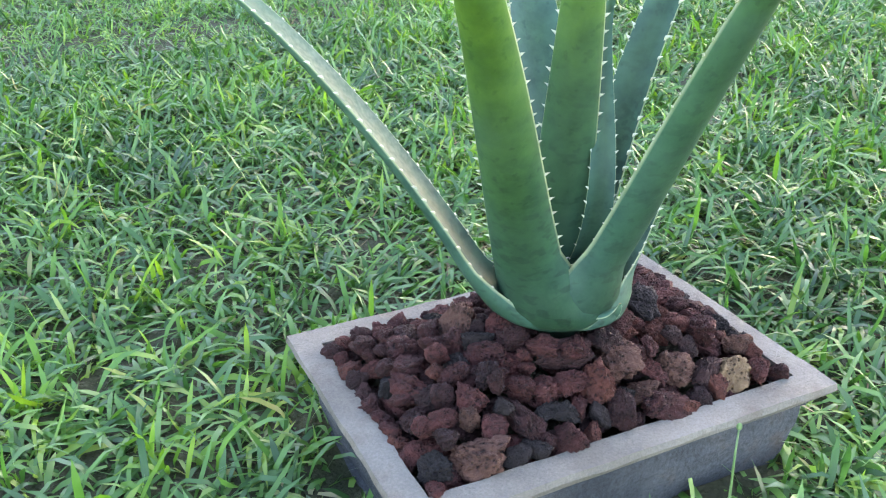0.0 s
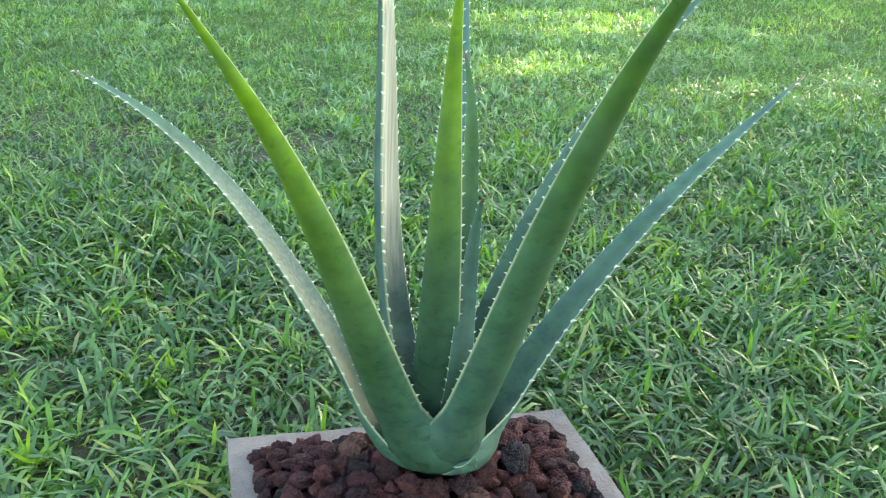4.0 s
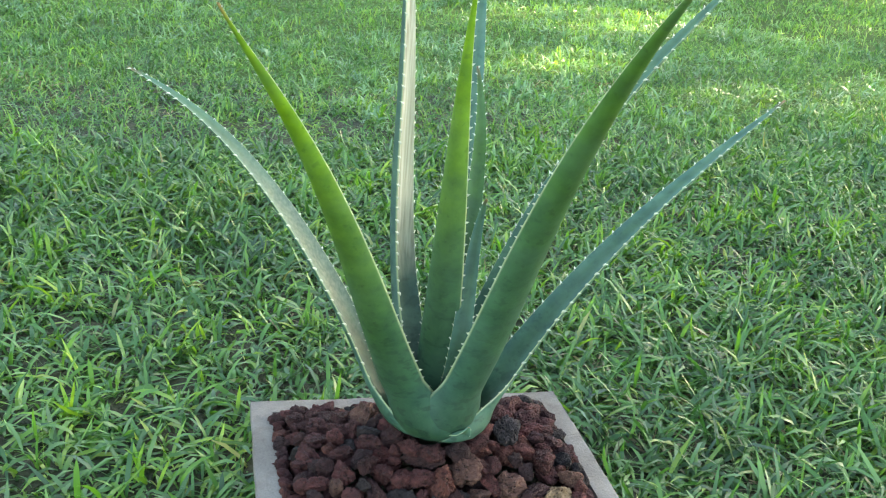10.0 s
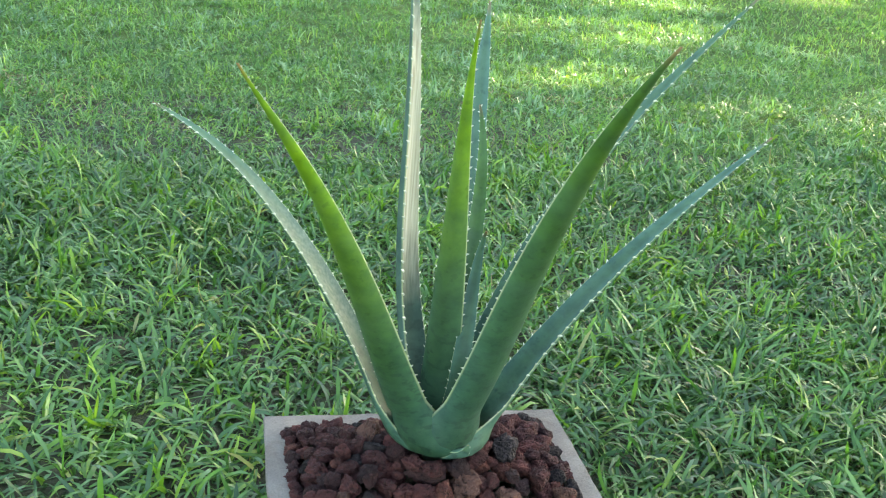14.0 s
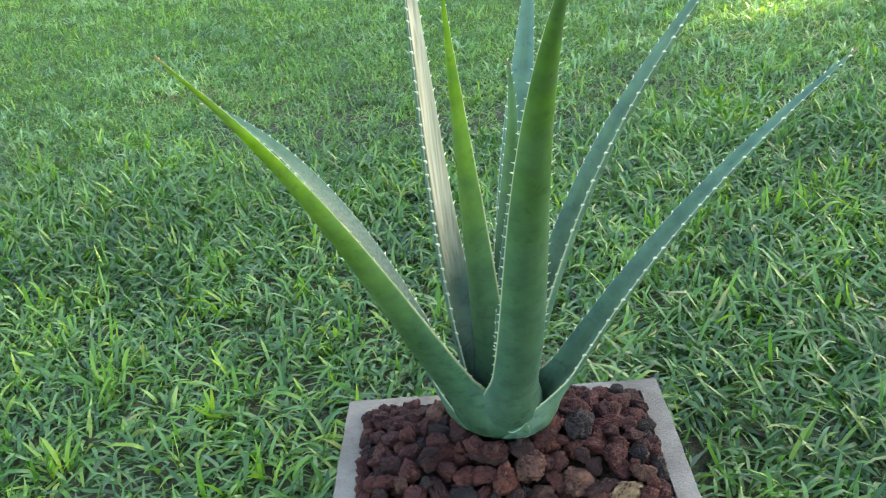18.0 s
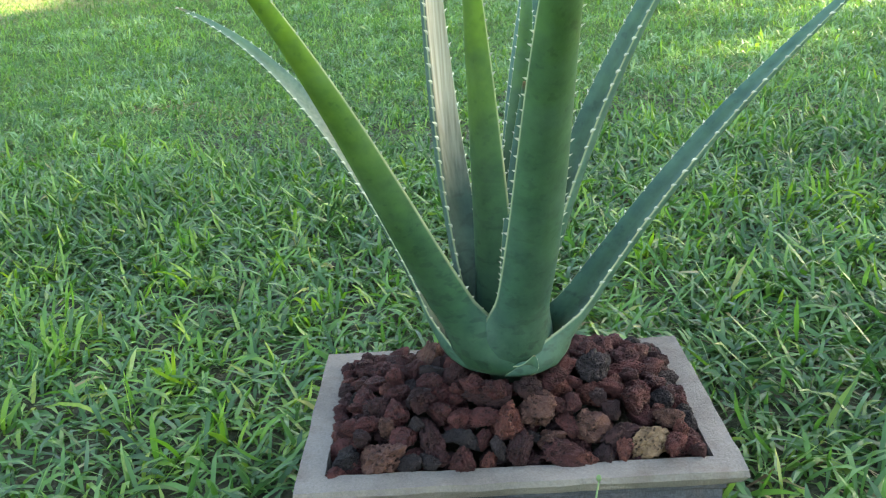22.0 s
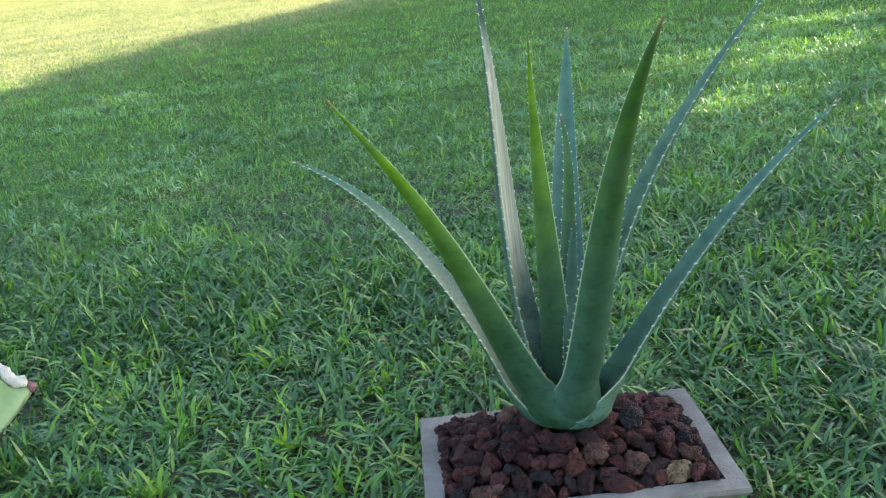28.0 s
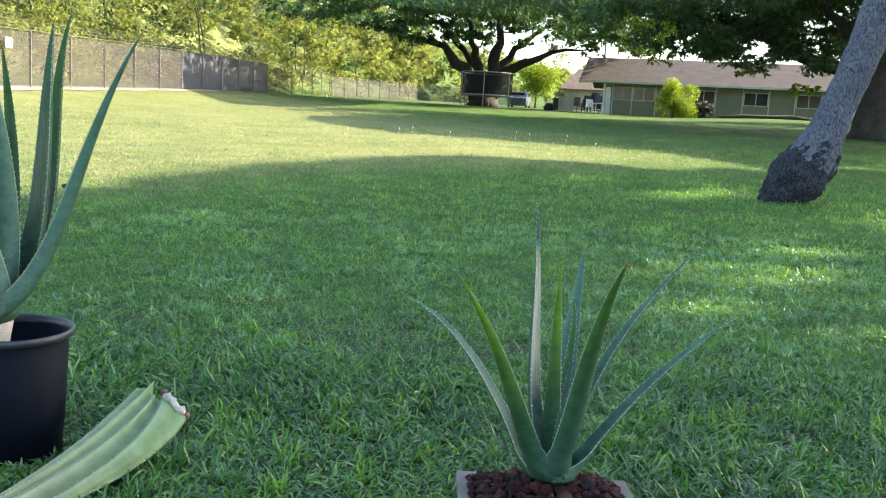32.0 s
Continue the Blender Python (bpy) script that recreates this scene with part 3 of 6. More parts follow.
def grow_near(name, n, x0, x1, y0, y1, seed, lmin, lmax, wmin, wmax, segs, flat=0.02, steep=1.15, mat=None, ragged=0.0):
    """Mown lawn grass: short blades in clumps, leaning every way."""
    r = np.random.default_rng(seed)
    tx, ty = r.uniform(x0, x1, n // 5), r.uniform(y0, y1, n // 5)
    thick = np.where(ty > 1.35, np.interp(ty, (1.4, 2.8), (0.55, 0.25)) + np.interp(ty, (1.4, 2.8), (0.7, 1.1)) * patchy(tx, ty, 15, 33), 0.6 + 0.6 * patchy(tx, ty, 7, 3))
    keep = r.random(n // 5) < thick * np.interp(ty, (2.2, 4.9), (1.0, 0.0))
    if ragged:
        edge = np.minimum(np.minimum(tx - x0, x1 - tx), ty - y0) + 0.5 * ragged * (patchy(tx, ty, 4, 37) - 0.5)
        keep &= r.random(n // 5) < np.clip(edge / ragged, 0, 1)
    tx, ty = tx[keep], ty[keep]
    x = np.repeat(tx, 5) + r.normal(0, 0.012, len(tx) * 5)
    y = np.repeat(ty, 5) + r.normal(0, 0.012, len(tx) * 5)
    k = clear_of_things(x, y) & (np.hypot((x - 0.2) / 4.6, (y - 0.9) / 4.6) < 0.80 + 0.25 * patchy(x, y, 1.6, 5))
    x, y = x[k], y[k]
    m = len(x)
    tall = 0.75 + 0.5 * patchy(x, y, 3, 9)
    foot = (abs(x) < 0.24) & (y > -0.20) & (y < 0.18)
    near_pot = np.hypot(x - POT[0], y - POT[1] + 0.06) < 0.30
    cut_bed = (abs(x + 1.02 - 0.32 * (y - 0.3)) < 0.085) & (y > -0.3) & (y < 0.60)
    length = r.uniform(lmin, lmax, m) * tall * np.where(foot, 0.9, 1.0) * np.where(near_pot | cut_bed, 0.55, 1.0) * np.interp(y, (1.2, 4.6), (1.0, 0.62))
    width = r.uniform(wmin, wmax, m)
    rise = r.uniform(flat, steep, m)
    return blades(name, x, y, length, width, rise, seed + 1, segs, mat or M_GRASS)


g = grow_near("grass", 72000, -2.0, 2.2, -1.15, 1.5, 7, 0.030, 0.060, 0.0040, 0.0070, 2, 0.0, 0.35, None, 0.6)
tagged(g, "low runners and old blades under the lawn grass", "grass", kind="stuff")
g = grow_near("grass", 172000, -2.0, 2.2, -1.15, 1.5, 11, 0.028, 0.074, 0.0040, 0.0074, 3, 0.02, 1.15, None, 0.6)
tagged(g, "broad-bladed green lawn grass, uneven, some blades with painted pale sheen", "grass", kind="stuff")
g = grow_near("grass", 125000, -3.2, 3.6, 1.3, 4.9, 21, 0.024, 0.056, 0.0034, 0.0062, 2)
tagged(g, "broad-bladed green lawn grass in the shade", "grass", kind="stuff")
g = grow_near("grass", 115000, -3.2, 3.6, 1.2, 4.9, 25, 0.026, 0.060, 0.0030, 0.0054, 2, mat=M_TURF)
tagged(g, "fine lawn grass in the shade, paled by painted sheen", "grass", kind="stuff")


g = grow_near("grass", 4500, -0.27, 0.27, -0.235, -0.10, 15, 0.016, 0.040, 0.0032, 0.0058, 3, 0.02, 0.8)
tagged(g, "lawn grass growing up against the planter", "grass", kind="stuff")
M_STRAW_BLADE = island_leaf("dead grass blade", [(0.0, (0.10, 0.075, 0.045)), (0.5, (0.22, 0.18, 0.11)), (1.0, (0.34, 0.30, 0.20))], 0.7, 0.2, 0.2, (1.0, 0.95, 0.8))
r = np.random.default_rng(83)
lx, ly = r.uniform(-1.6, 1.8, 30000), r.uniform(-0.65, 2.4, 30000)
lk = (patchy(lx, ly, 8, 29) > 0.66) & clear_of_things(lx, ly)
lx, ly = lx[lk], ly[lk]
g = blades("dead_grass", lx, ly, r.uniform(0.02, 0.06, len(lx)), r.uniform(0.002, 0.005, len(lx)), r.uniform(0.0, 0.5, len(lx)), 84, 2, M_STRAW_BLADE)
tagged(g, "dry dead blades lying among the green grass", "dead grass", kind="stuff")


def tufts(name, n, x0, x1, y0, y1, seed, mat, long):
    """Bright young tufts standing up out of the lawn."""
    r = np.random.default_rng(seed)
    tx, ty = r.uniform(x0, x1, n), r.uniform(y0, y1, n)
    keep = patchy(tx, ty, 4, 17) > 0.42
    tx, ty = tx[keep], ty[keep]
    per = 14
    x = np.repeat(tx, per) + r.normal(0, 0.018, len(tx) * per)
    y = np.repeat(ty, per) + r.normal(0, 0.018, len(tx) * per)
    k = clear_of_things(x, y) & ~((abs(x) < 0.20) & (y > -0.14) & (y < 0.17)) & (np.hypot(x - POT[0], y - POT[1]) > 0.36) & ~((abs(x + 1.02 - 0.32 * (y - 0.3)) < 0.2) & (y > -0.4) & (y < 0.66))
    x, y = x[k], y[k]
    m = len(x)
    return blades(name, x, y, r.uniform(0.45, 1.0, m) * long, r.uniform(0.0045, 0.0080, m), r.uniform(0.5, 1.5, m), seed + 1, 4, mat)


g = tufts("grass", 520, -1.7, 1.9, -0.7, 1.9, 81, M_TUFT, 0.080)
tagged(g, "bright young tufts of grass in the lawn", "grass", kind="stuff")
# blades paled and blued so that sky sheen sits in their colour
M_SHEEN_TUFT = island_leaf("pale grass blade with painted sheen", [(0.0, (0.110, 0.240, 0.120)), (0.6, (0.165, 0.310, 0.170)), (1.0, (0.23, 0.37, 0.20))], 0.34, 0.6, 0.40, (1.0, 1.12, 0.6))
g = tufts("grass", 1500, -2.6, 3.0, 1.3, 5.6, 85, M_SHEEN_TUFT, 0.062)
tagged(g, "tufts of grass with a pale sheen painted in their colour", "grass", kind="stuff")
for n, x0, x1, y0, y1, seed in ((26000, -4.6, 5.0, -3.9, -0.45, 61), (20000, -4.6, -1.35, -0.65, 1.6, 63), (14000, 1.5, 5.0, -0.65, 1.6, 65), (8000, -4.6, -2.7, 1.4, 4.2, 67), (8000, 3.1, 5.0, 1.4, 4.2, 69)):
    g = grow_near("grass", n, x0, x1, y0, y1, seed, 0.045, 0.10, 0.008, 0.013, 2)
    tagged(g, "broad-bladed green lawn grass round the planter", "grass", kind="stuff")


def grow_far(name, n, y0, y1, seed, length, width, segs, mat=None):
    """Grass thinning out with distance, over a widening strip."""
    r = np.random.default_rng(seed)
    tuft = 9
    cy = y0 + (y1 - y0) * r.random(n // tuft) ** 1.4
    cx = (0.58 * (cy + 2.2) + 0.5) * r.uniform(-1, 1, n // tuft)
    lush = np.repeat(r.uniform(0.55, 1.35, n // tuft) if mat is None else r.uniform(0.8, 1.1, n // tuft), tuft)
    n = n // tuft * tuft
    x = np.repeat(cx, tuft) + r.normal(0, 1, n) * np.repeat(0.016 + 0.0045 * cy, tuft)
    y = np.repeat(cy, tuft) + r.normal(0, 1, n) * np.repeat(0.016 + 0.0045 * cy, tuft)
    fade = np.clip((y1 - y) / (0.35 * (y1 - y0)), 0, 1) * (np.clip((y - y0) / (0.3 * (y1 - y0) if y0 > 4 else 2.6), 0, 1))
    k = r.random(n) < fade
    x, y, lush, n = x[k], y[k], lush[k], int(k.sum())
    # dry blades keep to the sunlit part, whose light their colour carries
    sunlit_lawn = np.clip((y - 8.2 - 1.7 * np.minimum(x + 1.5, 2.0)) / 4, 0.0, 1) * np.clip((14 - x - 0.35 * y) / 7, 0.12, 1)
    k = r.random(n) < (sunlit_lawn if mat is M_GRASS_SUNLIT_DRY else 1 - 0.86 * sunlit_lawn)
    x, y, lush, n = x[k], y[k], lush[k], int(k.sum())
    grow = 1 + (y - y0) / (y1 - y0)
    ln = r.uniform(0.5, 1.1, n) * lush * length * grow ** 0.5
    return blades(name, x, y, ln, width * grow * r.uniform(0.7, 1.2, n), r.uniform(0.4, 1.4, n) * (1 if mat is None else 0.7), seed + 1, segs, mat or (M_TURF if y0 < 4 else M_TURF_FAR))


for n, y0, y1, seed, ln, wd, segs in ((125000, 1.9, 13.0, 31, 0.052, 0.0066, 2), (160000, 5.5, 26.0, 41, 0.052, 0.0112, 1), (80000, 17.0, 66.0, 51, 0.055, 0.021, 1)):
    tagged(grow_far("grass", n, y0, y1, seed, ln, wd, segs), "green lawn grass, partly in sun", "grass", kind="stuff")
    tagged(grow_far("grass", int(1.35 * n), y0, y1, seed + 5, ln, wd, segs, M_GRASS_SUNLIT_DRY), "yellowing lawn grass with seed tops and sunlight in its colour", "grass", kind="stuff")


# ---------------------------------------------------------------- planter
def planter():
    p = thing("planter", (0.001, 0.015, 0), "shallow rectangular concrete planter, weathered grey, standing on the grass", "planter")
    X, Y, I = 0.1925, 0.1335, 0.0255

    def ring(bm, x, y, z):
        return [bm.verts.new((sx * x, sy * y, z)) for sx, sy in ((-1, -1), (1, -1), (1, 1), (-1, 1))]

    def skin(bm, rings):
        for a, b in zip(rings, rings[1:]):
            for k in range(4):
                bm.faces.new((a[k], a[(k + 1) % 4], b[(k + 1) % 4], b[k]))

    bm = bmesh.new()
    rs = [ring(bm, X - I, Y - I, 0.085), ring(bm, X - 0.013, Y - 0.013, 0.085), ring(bm, X - 0.007, Y - 0.007, 0.090), ring(bm, X - 0.0005, Y - 0.0005, 0.099), ring(bm, X - 0.0015, Y - 0.0015, 0.105),
          ring(bm, X - I, Y - I, 0.105)]
    skin(bm, rs + [rs[0]])
    bmesh.ops.subdivide_edges(bm, edges=bm.edges[:], cuts=16, use_grid_fill=True)
    for v in bm.verts:
        chip = max(0.0, noise.noise(v.co * 60 + Vector((3, 3, 3))) - 0.1) * (1.0 if v.co.z < 0.100 and max(abs(v.co.x) / X, abs(v.co.y) / Y) > 0.94 else 0.0)
        v.co.z += 0.008 * chip
        n = noise.noise(v.co * 35) + 0.6 * noise.noise(v.co * 110)
        v.co += Vector((n, noise.noise(v.co * 40 + Vector((9, 0, 0))), 0.7 * noise.noise(v.co * 50 + Vector((0, 7, 0))))) * 0.0012
    bmesh.ops.recalc_face_normals(bm, faces=bm.faces[:])
    part("rim", bm, M_CONC, p, "pale grey speckled concrete rim with chipped edges", smooth=False)
    bm = bmesh.new()
    rs = [ring(bm, X - I - 0.002, Y - I - 0.002, 0.03), ring(bm, X - I - 0.002, Y - I - 0.002, 0.0845), ring(bm, X - 0.016, Y - 0.016, 0.0845), ring(bm, X - 0.016, Y - 0.016, 0.080), ring(bm, X - 0.019, Y - 0.019, 0.077), ring(bm, X - 0.019, Y - 0.019, 0.060),
          ring(bm, X - 0.024, Y - 0.024, 0.030), ring(bm, X - 0.028, Y - 0.028, 0.016), ring(bm, X - 0.024, Y - 0.024, 0.013), ring(bm, X - 0.026, Y - 0.026, 0.002)]
    skin(bm, rs)
    bm.faces.new(rs[0])
    bm.faces.new(rs[-1][::-1])
    bmesh.ops.subdivide_edges(bm, edges=bm.edges[:], cuts=14, use_grid_fill=True)
    for v in bm.verts:
        v.co += Vector((noise.noise(v.co * 50), noise.noise(v.co * 50 + Vector((5, 0, 0))), 0.4 * noise.noise(v.co * 45))) * 0.0016 + Vector((1, 1, 0)) * 0.0008 * noise.noise(v.co * 150)
    bmesh.ops.recalc_face_normals(bm, faces=bm.faces[:])
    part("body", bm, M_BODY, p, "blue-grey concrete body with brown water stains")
    bm = box(-X + I + 0.001, X - I - 0.001, -Y + I + 0.001, Y - I - 0.001, 0.031, 0.082)
    part("potting_soil", bm, M_SOIL, p, "dark potting soil under the stones")
    return p


planter().rotation_euler = (0, radians(0.8), 0)


# ---------------------------------------------------------------- lava rocks
def rock_mesh(seed, mat, fine=False):
    """A craggy lump of lava: broken flats, ridges, and a skin eaten by gas holes."""
    bm = bmesh.new()
    bmesh.ops.create_icosphere(bm, subdivisions=5 if fine else 4, radius=1.0)
    r = random.Random(seed)
    off = Vector((r.uniform(-50, 50), r.uniform(-50, 50), r.uniform(-50, 50)))
    cuts = [(Vector((r.gauss(0, 1), r.gauss(0, 1), r.gauss(0, 1))).normalized(), r.uniform(0.42, 0.8)) for _ in range(9)]
    for v in bm.verts:
        d = v.co.normalized()
        p = d * (1 + 0.34 * noise.noise(d * 1.3 + off) + 0.26 * noise.noise(d * 2.6 + off))
        for c, h in cuts:
            e = p.dot(c) - h
            if e > 0:
                p -= c * e * 0.7
        k = -0.24 * abs(noise.noise(d * 3.4 + off)) + 0.11 * noise.noise(d * 6.5 + off) - 0.07 * abs(noise.noise(d * 13 + off)) + 0.02 * noise.noise(d * 23 + off)
        hole = noise.voronoi(d * 5.0 + off)[0][0]
        k -= 0.26 * max(0.0, 0.32 - hole) * (1 if noise.noise(d * 1.7 - off) > -0.1 else 0.15)
        if fine:
            k += 0.015 * noise.noise(d * 30 + off) - 0.16 * max(0.0, 0.28 - noise.voronoi(d * 11.0 - off)[0][0])
        v.co = p + d * k
    me = bpy.data.meshes.new("lava_rock")
    bm.to_mesh(me)
    bm.free()
    me.shade_smooth()
    me.materials.append(mat)
    return me


ROCKS = {key: [rock_mesh(100 * i + j, m) for j in range(7)] for i, (key, m) in enumerate(
    (("dark", M_LAVA), ("red", M_LAVA_RED), ("black", M_LAVA_BLACK), ("tan", M_LAVA_TAN), ("brown", M_LAVA_BROWN)))}
FINE = {key: [rock_mesh(900 + 100 * i + j, m, True) for j in range(3)] for i, (key, m) in enumerate((("dark", M_LAVA), ("red", M_LAVA_RED), ("black", M_LAVA_BLACK), ("tan", M_LAVA_TAN), ("brown", M_LAVA_BROWN)))}
NAMES = {"dark": "dark red porous lava rock in the planter", "red": "rust red porous lava rock in the planter", "black": "charcoal black lava rock in the planter",
         "tan": "tan speckled lava rock in the planter", "brown": "rough brown lava rock in the planter"}
rr = random.Random(77)
placed = []


def rock(x, y, z, a, b, c, tone="dark", turn=None, fine=False):
    me = ROCKS[tone][rr.randrange(7)]
    if fine:
        me = FINE[tone][rr.randrange(3)]
    ob = new("lava_rock", me)
    turn = rr.uniform(0, 180) if turn is None else turn
    ob.matrix_world = pose(x, y, z, rr.uniform(-25, 25), rr.uniform(-25, 25), turn) @ Matrix.Diagonal((a, b, c, 1))
    placed.append((x, y, (a + b) / 2))
    tagged(ob, NAMES[tone], "rock", group="lava rocks in the planter")


# stones that stand out: x, y, z, half length, half width, tone
def heap(x, y):
    """Top of the stone heap: level with the rim at the walls, rising round the plant."""
    edge = max(0.0, min(0.167 - abs(x - 0.001), 0.108 - abs(y - 0.015)))
    return 0.110 + 0.044 * min(1.0, edge / 0.08) ** 0.75


for x, y, z, a, b, tone, turn in (
        (0.120, -0.071, 0.109, 0.024, 0.017, "tan", 25), (-0.146, -0.072, 0.106, 0.018, 0.021, "black", 0), (-0.118, -0.075, 0.112, 0.021, 0.024, "brown", 60),
        (-0.002, -0.055, 0.128, 0.018, 0.024, "red", 30), (0.024, -0.044, 0.136, 0.023, 0.021, "brown", 0), (-0.042, -0.044, 0.126, 0.017, 0.020, "dark", 0),
        (-0.071, -0.066, 0.116, 0.013, 0.025, "dark", 10), (-0.046, -0.088, 0.108, 0.016, 0.018, "dark", 0), (0.042, -0.086, 0.108, 0.022, 0.016, "dark", 0),
        (0.068, -0.058, 0.118, 0.024, 0.016, "brown", 12), (-0.018, -0.032, 0.142, 0.028, 0.013, "dark", -8), (-0.090, 0.004, 0.130, 0.018, 0.016, "black", 0),
        (-0.060, -0.014, 0.134, 0.017, 0.013, "dark", 0), (-0.116, 0.050, 0.124, 0.020, 0.017, "dark", 0), (0.004, -0.082, 0.112, 0.014, 0.022, "dark", -20),
        (0.075, -0.024, 0.132, 0.017, 0.016, "red", 0), (-0.052, 0.112, 0.106, 0.014, 0.013, "black", 0), (-0.090, 0.096, 0.114, 0.018, 0.016, "dark", 0),
        (-0.156, -0.086, 0.104, 0.012, 0.011, "dark", 20), (0.158, -0.085, 0.104, 0.013, 0.011, "dark", 50), (0.046, -0.020, 0.140, 0.016, 0.014, "red", 40), (0.100, -0.008, 0.128, 0.017, 0.013, "red", 70)):
    rock(x, y, z, a, b, 0.8 * (a + b) / 2, tone, turn, True)
for k in range(12):
    a = 2 * math.pi * k / 12 + 0.3
    rock(0.003 + 0.050 * math.cos(a), 0.010 + 0.047 * math.sin(a), 0.148, 0.017, 0.014, 0.012, "dark", None, k % 2 == 0)
# stones pressed along the inner walls
for k in range(60):
    q = k / 60 * 2 * (0.312 + 0.193)
    if q < 0.312:
        x, y = -0.158 + q, -0.085
    elif q < 0.505:
        x, y = 0.160, -0.081 + (q - 0.312)
    elif q < 0.817:
        x, y = 0.157 - (q - 0.505), 0.112
    else:
        x, y = -0.159, 0.112 - (q - 0.817)
    if any((x - px) ** 2 + (y - py) ** 2 < (0.6 * (0.010 + ps)) ** 2 for px, py, ps in placed):
        continue
    rock(x, y, 0.104 + rr.uniform(-0.004, 0.006), rr.uniform(0.010, 0.015), rr.uniform(0.009, 0.012), 0.011, rr.choice(("dark", "dark", "dark", "black", "red")))
tries = 0
while tries < 6000 and len(placed) < 270:
    tries += 1
    x, y = rr.uniform(-0.154, 0.156), 0.015 + rr.uniform(-0.098, 0.098)
    s = rr.choice((0.010, 0.011, 0.013, 0.014, 0.016, 0.018))
    if any((x - px) ** 2 + (y - py) ** 2 < (0.60 * (s + ps)) ** 2 for px, py, ps in placed) or math.hypot(x - 0.003, y - 0.010) < 0.034:
        continue
    edge = min(0.167 - abs(x - 0.001), 0.108 - abs(y - 0.015))
    if edge < s * 0.25:
        continue
    tone = rr.choices(("dark", "red", "black", "brown"), (0.74, 0.08, 0.12, 0.06))[0]
    rock(x, y, heap(x, y) + rr.uniform(-0.004, 0.005) - 0.75 * s, s * rr.uniform(1.0, 1.55), s * rr.uniform(0.8, 1.1), s * rr.uniform(0.75, 1.1), tone, None, y < 0.03 and s > 0.0115)
# smaller stones in the gaps
tries = 0
while tries < 5000 and len(placed) < 330:
    tries += 1
    x, y = rr.uniform(-0.156, 0.158), 0.015 + rr.uniform(-0.100, 0.100)
    s = rr.choice((0.007, 0.008, 0.009, 0.010))
    if any((x - px) ** 2 + (y - py) ** 2 < (0.62 * (s + ps)) ** 2 for px, py, ps in placed) or math.hypot(x - 0.003, y - 0.010) < 0.036:
        continue
    rock(x, y, heap(x, y) + rr.uniform(-0.006, 0.001) - 0.8 * s, s * rr.uniform(1.0, 1.4), s * rr.uniform(0.9, 1.1), s * rr.uniform(0.8, 1.1), rr.choices(("dark", "red", "black"), (0.8, 0.1, 0.1))[0])
# a lower layer that shows between them
for i in range(10):
    for j in range(7):
        x, y = -0.146 + 0.0327 * i + rr.uniform(-0.008, 0.008), 0.015 - 0.088 + 0.0293 * j + rr.uniform(-0.008, 0.008)
        rock(x, y, heap(x, y) - 0.026, 0.018, 0.017, 0.013, "dark")


